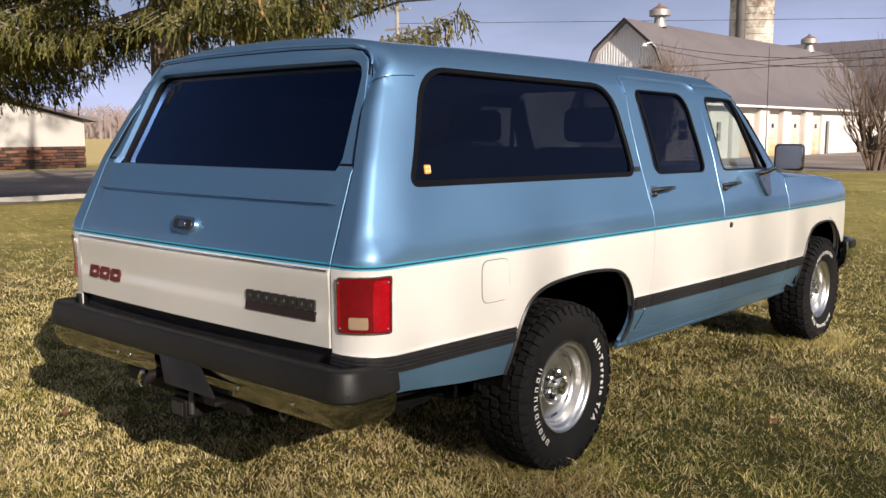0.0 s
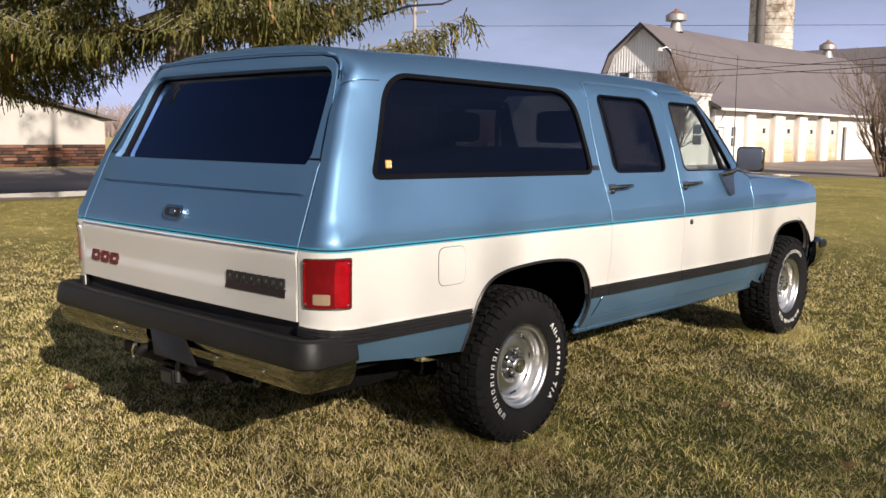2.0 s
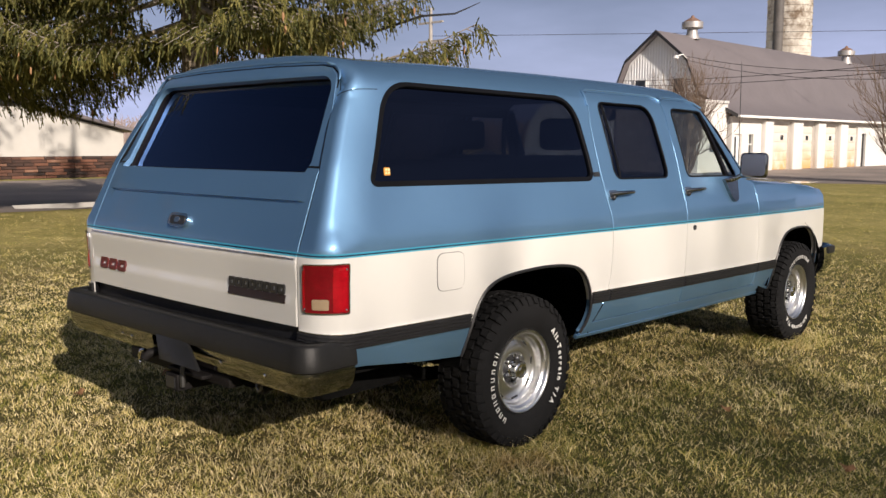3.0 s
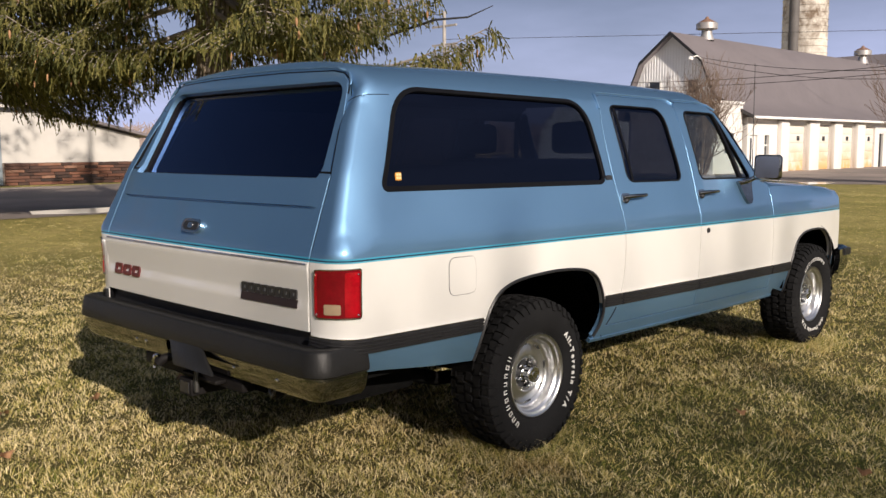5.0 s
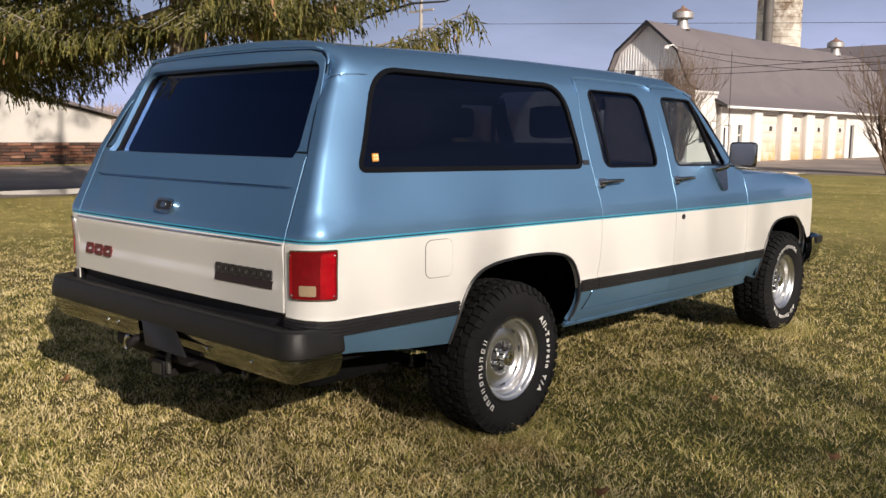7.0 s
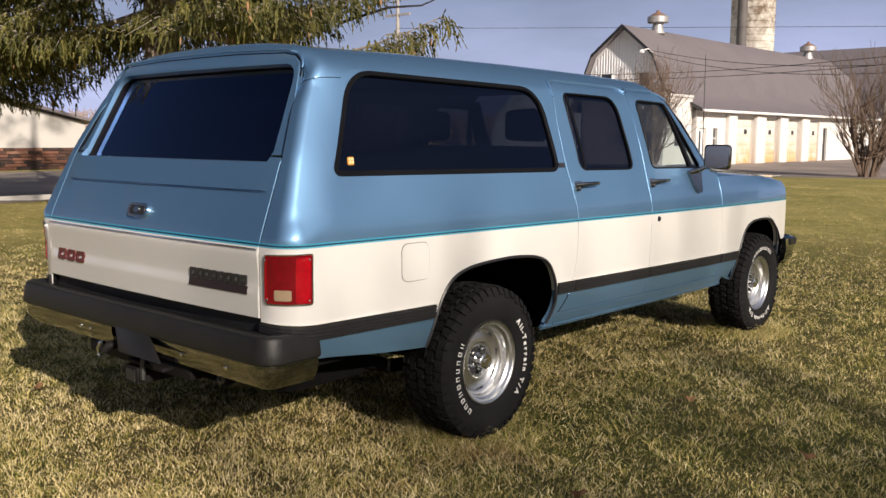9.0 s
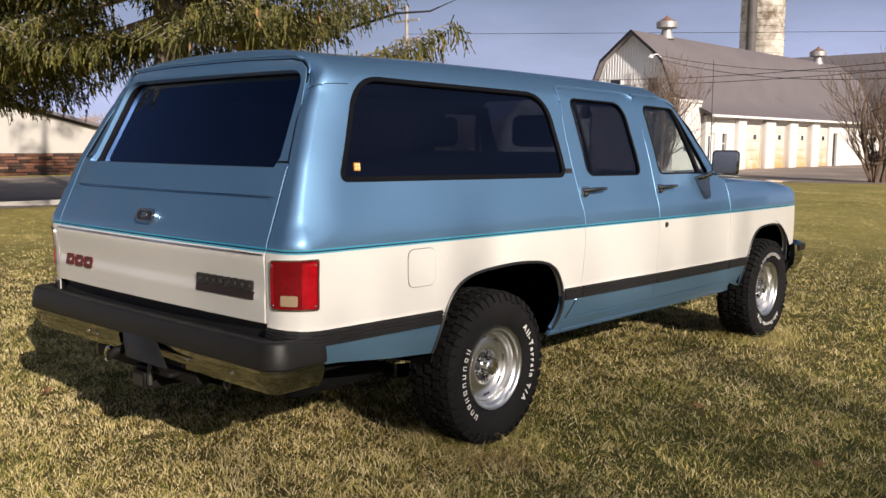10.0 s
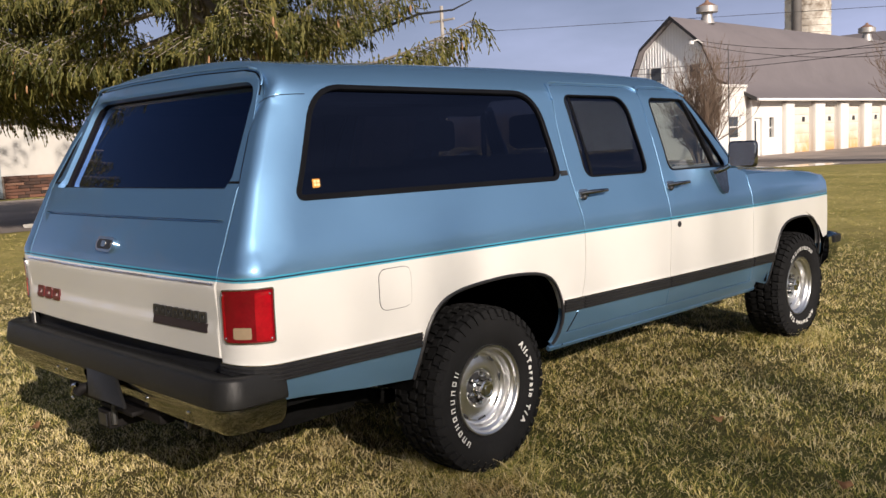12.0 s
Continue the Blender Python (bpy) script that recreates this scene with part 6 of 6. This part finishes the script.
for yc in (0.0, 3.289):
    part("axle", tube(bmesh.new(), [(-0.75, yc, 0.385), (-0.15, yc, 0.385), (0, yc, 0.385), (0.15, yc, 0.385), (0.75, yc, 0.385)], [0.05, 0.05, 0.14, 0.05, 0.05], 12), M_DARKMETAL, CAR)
# tank drawn oversized: an added black bulk that deepens the shade under the rear
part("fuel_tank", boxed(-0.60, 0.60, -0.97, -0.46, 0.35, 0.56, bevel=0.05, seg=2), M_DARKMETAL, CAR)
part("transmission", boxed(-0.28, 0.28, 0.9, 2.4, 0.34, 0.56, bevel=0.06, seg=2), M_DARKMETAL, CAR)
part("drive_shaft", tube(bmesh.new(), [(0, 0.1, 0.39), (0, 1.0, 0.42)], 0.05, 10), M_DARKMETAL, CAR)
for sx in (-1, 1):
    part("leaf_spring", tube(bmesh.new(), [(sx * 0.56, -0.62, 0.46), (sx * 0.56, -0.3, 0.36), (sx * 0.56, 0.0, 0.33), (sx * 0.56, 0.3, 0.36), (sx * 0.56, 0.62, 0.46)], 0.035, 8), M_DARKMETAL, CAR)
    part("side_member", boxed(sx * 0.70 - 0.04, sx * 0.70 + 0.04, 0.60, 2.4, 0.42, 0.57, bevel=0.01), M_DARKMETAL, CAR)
# interior
for s in (-1, 1):
    part("inner_trim", boxed(s * 0.90 - 0.015, s * 0.90 + 0.015, -1.10, 2.35, 0.97, 1.306), M_INTERIOR, CAR)
part("headliner", boxed(-0.66, 0.66, -0.86, 1.86, 1.775, 1.785), M_INTERIOR, CAR)
part("gate_trim", boxed(-0.80, 0.80, -1.09, -1.06, 0.56, 1.30), M_INTERIOR, CAR)


def bench(y, w, z, back_h, lean=0.12, rests=2):
    bm = boxed(-w, w, y - 0.5, y, z, z + 0.2, bevel=0.05)
    seat = part("bench_seat", bm, M_SEAT, CAR, "grey cloth bench seat")
    for s in (-1, 1):
        bm = boxed(0.02, w - 0.01, y - 0.62, y - 0.46, z + 0.12, z + back_h, bevel=0.05, seg=3)
        for v in bm.verts:
            v.co.y -= (v.co.z - z) * lean
            v.co.x *= s
        if s < 0:
            bmesh.ops.reverse_faces(bm, faces=bm.faces)
        bk = part("seat_back", bm, M_SEAT, seat)
        if rests:
            bm = boxed(0.24, 0.54, y - 0.68, y - 0.57, z + back_h + 0.03, z + back_h + 0.22, bevel=0.045, seg=3)
            for v in bm.verts:
                v.co.y -= 0.04
                v.co.x *= s
            if s < 0:
                bmesh.ops.reverse_faces(bm, faces=bm.faces)
            part("head_rest", bm, M_SEAT, seat)


bench(1.72, 0.72, 0.80, 0.62)
bench(0.60, 0.72, 0.82, 0.58, rests=0)
DASH = part("dashboard", boxed(-0.84, 0.84, 2.10, 2.38, 0.92, 1.262, bevel=0.05), M_INTERIOR, CAR)
bm = bmesh.new()
ring = [(0.19 * math.cos(t), 0.0, 0.19 * math.sin(t)) for t in np.linspace(0, 2 * math.pi, 25)]
tube(bm, ring, 0.014, 6, cap=False)
tube(bm, [(-0.19, 0, 0), (0.0, 0.03, -0.02), (0.19, 0, 0)], 0.012, 6)
tube(bm, [(0, 0.03, -0.02), (0, 0.3, -0.12)], 0.03, 8)
sw = part("steering_wheel", bm, M_BLACK, CAR)
sw.location = (-0.40, 2.0, 1.20)
sw.rotation_euler = (radians(-25), 0, 0)


# wheels
def glyphs(parent, text, r, phi0, size, x, step_scale=1.0):
    """Raised letters set clockwise round the side wall, tops outward."""
    phi = phi0
    for ch in text:
        if ch == " ":
            phi += 0.55 * size / r
            continue
        cu = bpy.data.curves.new("glyph", "FONT")
        cu.body, cu.size, cu.extrude, cu.offset, cu.align_x = ch, size, 0.0012, 0.0016, "CENTER"
        cu.resolution_u = 2
        tmp = bpy.data.objects.new("glyph", cu)
        me = tmp.to_mesh()
        xs = [v.co.x for v in me.vertices]
        wid = (max(xs) - min(xs)) if xs else size * 0.3
        phi += (wid / 2 + 0.15 * size) / r
        c, s = math.cos(phi), math.sin(phi)
        bm = bmesh.new()
        vs = []
        for v in me.vertices:
            u, h = v.co.x, v.co.y + r - size * 0.35
            vs.append(bm.verts.new((x + v.co.z, h * s + u * c, h * c - u * s)))
        for p in me.polygons:
            try:
                bm.faces.new([vs[i] for i in p.vertices])
            except ValueError:
                pass
        part("letter", bm, M_LETTER, parent, smooth=False)
        tmp.to_mesh_clear()
        bpy.data.objects.remove(tmp)
        bpy.data.curves.remove(cu)
        phi += (wid / 2 + 0.15 * size) / r
    return phi


def make_wheel(at, s, spin):
    rimprof = [(-0.09, 0.206), (0.108, 0.206), (0.114, 0.203), (0.113, 0.196), (0.106, 0.190), (0.096, 0.188), (0.090, 0.184), (0.086, 0.176), (0.080, 0.172), (0.060, 0.170), (0.048, 0.166), (0.040, 0.158), (0.036, 0.150), (0.039, 0.142), (0.046, 0.118), (0.049, 0.096), (0.049, 0.088), (0.046, 0.084), (0.034, 0.080), (0.032, 0.050)]
    bm = lathe(bmesh.new(), rimprof, 56)
    wheel = part("wheel", bm, M_ALLOY, CAR, "polished steel-look wheel with white-lettered all-terrain tyre", angle=50)
    wheel.location = at
    wheel.rotation_euler = (0, 0, 0) if s > 0 else (0, 0, math.pi)
    part("brake_drum", lathe(bmesh.new(), [(-0.07, 0.205), (-0.07, 0.02), (-0.075, 0.01)], 24), M_DARKMETAL, wheel)
    part("hub_recess", lathe(bmesh.new(), [(0.0335, 0.081), (0.0335, 0.030)], 32), M_DARK, wheel, "dark recess round the hub")
    part("hub_cap", lathe(bmesh.new(), [(0.030, 0.046), (0.048, 0.044), (0.052, 0.039), (0.076, 0.038), (0.080, 0.041), (0.090, 0.041), (0.096, 0.037), (0.097, 0.030), (0.094, 0.028), (0.094, 0.018), (0.0965, 0.016), (0.0965, 0.001)], 32), M_CHROME, wheel, "chrome hub cap", angle=28)
    for i in range(6):
        a = 2 * math.pi * i / 6 + 0.3
        nut = part("lug_nut", lathe(bmesh.new(), [(0.034, 0.013), (0.058, 0.012), (0.066, 0.009), (0.070, 0.004), (0.070, 0.001)], 6), M_DARKCHROME, wheel, angle=20)
        nut.location = (0, 0.063 * math.cos(a), 0.063 * math.sin(a))
    for i in range(8):
        a = 2 * math.pi * i / 8 + 0.9
        bm = boxed(-0.003, 0.004, -0.024, 0.024, -0.007, 0.007, bevel=0.003, seg=1)
        sl = part("slot", bm, M_DARK, wheel)
        sl.location = (0.0375, 0.146 * math.cos(a), 0.146 * math.sin(a))
        sl.rotation_euler = (a + math.pi / 2, radians(14), 0)
    half_t = [(0.100, 0.205), (0.112, 0.216), (0.124, 0.238), (0.132, 0.265), (0.135, 0.294), (0.131, 0.322), (0.122, 0.344), (0.108, 0.358), (0.085, 0.3645), (0.04, 0.3655)]
    prof = half_t + [(-a, r) for a, r in half_t[::-1]]
    tyre = part("tyre", lathe(bmesh.new(), prof, 72), M_TYRE, wheel, "black all-terrain tyre with raised white letters")
    bm = bmesh.new()
    rg = random.Random(2)
    n = 46
    for row, (x0, x1, r0, sk) in enumerate(((0.078, 0.118, 0.362, 0.25), (0.030, 0.072, 0.365, -0.5), (-0.021, 0.021, 0.3655, 0.55), (-0.072, -0.030, 0.365, -0.5), (-0.118, -0.078, 0.362, 0.25))):
        for i in range(n):
            a0 = 2 * math.pi * (i + 0.5 * (row % 2)) / n
            wdt = (0.041 if row in (0, 4) else 0.036) * rg.uniform(0.82, 1.06)
            a0 += rg.uniform(-0.012, 0.012)
            lift = rg.uniform(-0.003, 0.001)
            c, sn = math.cos(a0), math.sin(a0)
            vs = []
            for h in (-0.004, 0.0125):
                for x, t in ((x0, -wdt / 2), (x1, -wdt / 2 + sk * 0.016), (x1 - 0.006, 0.0), (x1, wdt / 2 + sk * 0.010), (x0, wdt / 2), (x0 + 0.007, 0.004)):
                    drop = 0.0 if abs(x) < 0.09 else 0.010 * (abs(x) - 0.09) / 0.03
                    r = r0 + h - drop + (lift if h > 0 else 0)
                    x, t = x + rg.uniform(-0.0035, 0.0035), t + rg.uniform(-0.003, 0.003)
                    vs.append(bm.verts.new((x, r * c - t * sn, r * sn + t * c)))
            bm.faces.new(vs[6:])
            for k in range(6):
                bm.faces.new((vs[k], vs[(k + 1) % 6], vs[6 + (k + 1) % 6], vs[6 + k]))
    for i in range(n):
        a0 = 2 * math.pi * (i + 0.15) / n
        c, sn = math.cos(a0), math.sin(a0)
        for sgn in (1, -1):
            vs = []
            for x, r, t in ((0.112, 0.363, -0.016), (0.112, 0.363, 0.016), (0.130, 0.334 - 0.012 * (i % 2), 0.013), (0.130, 0.334 - 0.012 * (i % 2), -0.013)):
                vs.append(bm.verts.new((sgn * x, r * c - t * sn, r * sn + t * c)))
            ws = []
            for v in vs:
                ws.append(bm.verts.new((v.co.x + sgn * 0.007, v.co.y * 1.012, v.co.z * 1.012)))
            bm.faces.new(ws)
            for k in range(4):
                bm.faces.new((vs[k], vs[(k + 1) % 4], ws[(k + 1) % 4], ws[k]))
    bmesh.ops.recalc_face_normals(bm, faces=bm.faces)
    part("tread", bm, M_TYRE, wheel, smooth=False)
    glyphs(wheel, "All-Terrain T/A", 0.266, radians(44) + spin, 0.039, 0.1362)
    for i in range(10):
        a0 = radians(222) + spin + i * radians(8.4)
        strokes = [(0.255, 0.279, a0 - radians(1.7), radians(0.5)), (0.255, 0.279, a0 + radians(1.7), radians(0.5))]
        if i % 2 == 0:
            strokes.append((0.255, 0.2595, a0, radians(1.7)))
        if i % 3:
            strokes.append((0.2745, 0.279, a0, radians(1.7)))
        bm = bmesh.new()
        for r0, r1, am, w2 in strokes:
            vs = [bm.verts.new((xx, r * math.sin(a), r * math.cos(a))) for xx in (0.1355, 0.1372) for r, a in ((r0, am - w2), (r0, am + w2), (r1, am + w2), (r1, am - w2))]
            bm.faces.new(vs[4:])
            for q in range(4):
                bm.faces.new((vs[q], vs[(q + 1) % 4], vs[4 + (q + 1) % 4], vs[4 + q]))
        part("raised_bar", bm, M_LETTER, wheel, smooth=False)
    return wheel


make_wheel((0.842, 0.0, 0.387), 1, 0.0)
make_wheel((0.842, 3.289, 0.387), 1, radians(95))
make_wheel((-0.842, 0.0, 0.387), -1, 0.4)
make_wheel((-0.842, 3.289, 0.387), -1, 2.0)

# ---- grass ----
def lawn(name, n, x0, x1, y0, y1, eye, seed, hmin, hmax, power, keep, fade=(-2.0, -1.0), mat=M_BLADES):
    rng = np.random.default_rng(seed)
    per = 9
    m = n // per
    ang = np.radians(rng.uniform(keep[0], keep[1], m) + rng.normal(0, 4.0, m))
    d = keep[2] + (keep[3] - keep[2]) * rng.uniform(0, 1, m) ** power
    # blades stand in tufts that share a lean and a vigour
    tall, bias = rng.uniform(0.55, 1.35, m), rng.uniform(0, 2 * np.pi, m)
    ang, d, tall, bias = (np.repeat(q, per) for q in (ang, d, tall, bias))
    n = m * per
    spread = 0.021 * (1 + d * 0.08)
    x = eye[0] - d * np.sin(ang) + rng.normal(0, 1, n) * spread
    y = eye[1] + d * np.cos(ang) + rng.normal(0, 1, n) * spread
    ok = (x > x0) & (x < x1) & (y > y0) & (y < y1) & (x > -16.2)
    ok &= rng.uniform(0, 1, n) < np.clip((d - fade[0]) / (fade[1] - fade[0]), 0, 1)
    x, y, d, tall, bias = x[ok], y[ok], d[ok], tall[ok], bias[ok]
    n = len(x)
    h = rng.uniform(hmin, hmax, n) * tall * (0.9 + 0.35 * np.sin(x * 9.0 + 2.3 * np.sin(y * 5.1)) * np.sin(y * 8.3 + 2.0 * np.sin(x * 3.7)))
    w = rng.uniform(0.0007, 0.0018, n) * (1 + d * 0.07)
    a = rng.uniform(0, 2 * np.pi, n)
    lean = np.where(rng.uniform(0, 1, n) < 0.4, rng.uniform(1.6, 3.4, n), rng.uniform(0.3, 1.5, n)) * h
    la = bias + rng.normal(0, 0.95, n)
    wx, wy = np.cos(a) * w, np.sin(a) * w
    lx, ly = np.cos(la) * lean, np.sin(la) * lean
    P = np.zeros((n, 5, 3))
    P[:, 0] = np.stack([x - wx, y - wy, np.full(n, -0.005)], 1)
    P[:, 1] = np.stack([x + wx, y + wy, np.full(n, -0.005)], 1)
    P[:, 2] = np.stack([x + lx * 0.4 + wx * 0.8, y + ly * 0.4 + wy * 0.8, h * 0.6], 1)
    P[:, 3] = np.stack([x + lx * 0.4 - wx * 0.8, y + ly * 0.4 - wy * 0.8, h * 0.6], 1)
    P[:, 4] = np.stack([x + lx, y + ly, h * 0.95], 1)
    base = np.arange(n) * 5
    q = np.stack([base, base + 1, base + 2, base + 3], 1)
    t = np.stack([base + 3, base + 2, base + 4], 1)
    me = bpy.data.meshes.new(name)
    me.vertices.add(n * 5)
    me.vertices.foreach_set("co", P.reshape(-1))
    me.loops.add(n * 7)
    me.polygons.add(n * 2)
    me.loops.foreach_set("vertex_index", np.concatenate([q.reshape(-1), t.reshape(-1)]).astype(np.int32))
    me.polygons.foreach_set("loop_start", np.concatenate([np.arange(n) * 4, n * 4 + np.arange(n) * 3]).astype(np.int32))
    me.materials.append(mat)
    me.update(calc_edges=True)
    me.validate()
    return tagged(new(name, me), "short winter grass, green mixed with straw blades", "grass", kind="stuff")


lawn("lawn_grass", 490000, -16, 8, -4, 40, (3.4, -3.3), 7, 0.011, 0.038, 1.35, (6, 91, 1.2, 14.0), (14.0, 8.0))
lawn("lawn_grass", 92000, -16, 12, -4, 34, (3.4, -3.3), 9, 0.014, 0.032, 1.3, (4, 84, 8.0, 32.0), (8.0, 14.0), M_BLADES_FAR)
lawn("lawn_grass", 52000, -7, 11, -12, 12, (3.4, -3.3), 11, 0.014, 0.038, 0.75, (91, 366, 1.0, 7.5), (7.5, 4.0))
lawn("lawn_grass", 5000, -7, 11, -12, 12, (3.4, -3.3), 12, 0.012, 0.034, 0.6, (0, 360, 0.05, 1.35))

# longer blades left standing round the tyres
for k, (wx, wy) in enumerate(((0.842, 0.0), (0.842, 3.289), (-0.842, 0.0), (-0.842, 3.289))):
    lawn("lawn_grass", 2600, wx - 0.5, wx + 0.5, wy - 0.5, wy + 0.5, (wx, wy), 40 + k, 0.045, 0.085, 0.8, (0, 360, 0.10, 0.36))

# fallen leaves on the lawn
rng = np.random.default_rng(17)
leaf = None
for i in range(30):
    ang, d = radians(rng.uniform(15, 80)), rng.uniform(2.0, 9.0)
    x, y = 3.4 - d * math.sin(ang), -3.3 + d * math.cos(ang)
    if -1.1 < x < 1.1 and -1.4 < y < 4:
        continue
    if leaf is None:
        bm = bmesh.new()
        pts = [(0.034 * math.cos(t) * (1 + 0.25 * math.cos(5 * t)), 0.026 * math.sin(t) * (1 + 0.25 * math.cos(5 * t)), 0.012 * math.cos(2 * t)) for t in np.linspace(0, 2 * math.pi, 16)[:-1]]
        c = bm.verts.new((0, 0, 0.004))
        vs = [bm.verts.new(p) for p in pts]
        for a, b in zip(vs, vs[1:] + vs[:1]):
            bm.faces.new((c, a, b))
        bmesh.ops.solidify(bm, geom=bm.faces[:], thickness=0.001)
        ob = part("fallen_leaf", bm, M_LEAF, None)
        leaf = ob.data
    else:
        ob = new("fallen_leaf", leaf)
    ob.matrix_world = pose(x, y, 0.045, rng.uniform(-20, 20), rng.uniform(-20, 20), rng.uniform(0, 360))
    tagged(ob, "dry brown curled leaf lying in the grass", "leaf", "fallen leaves")
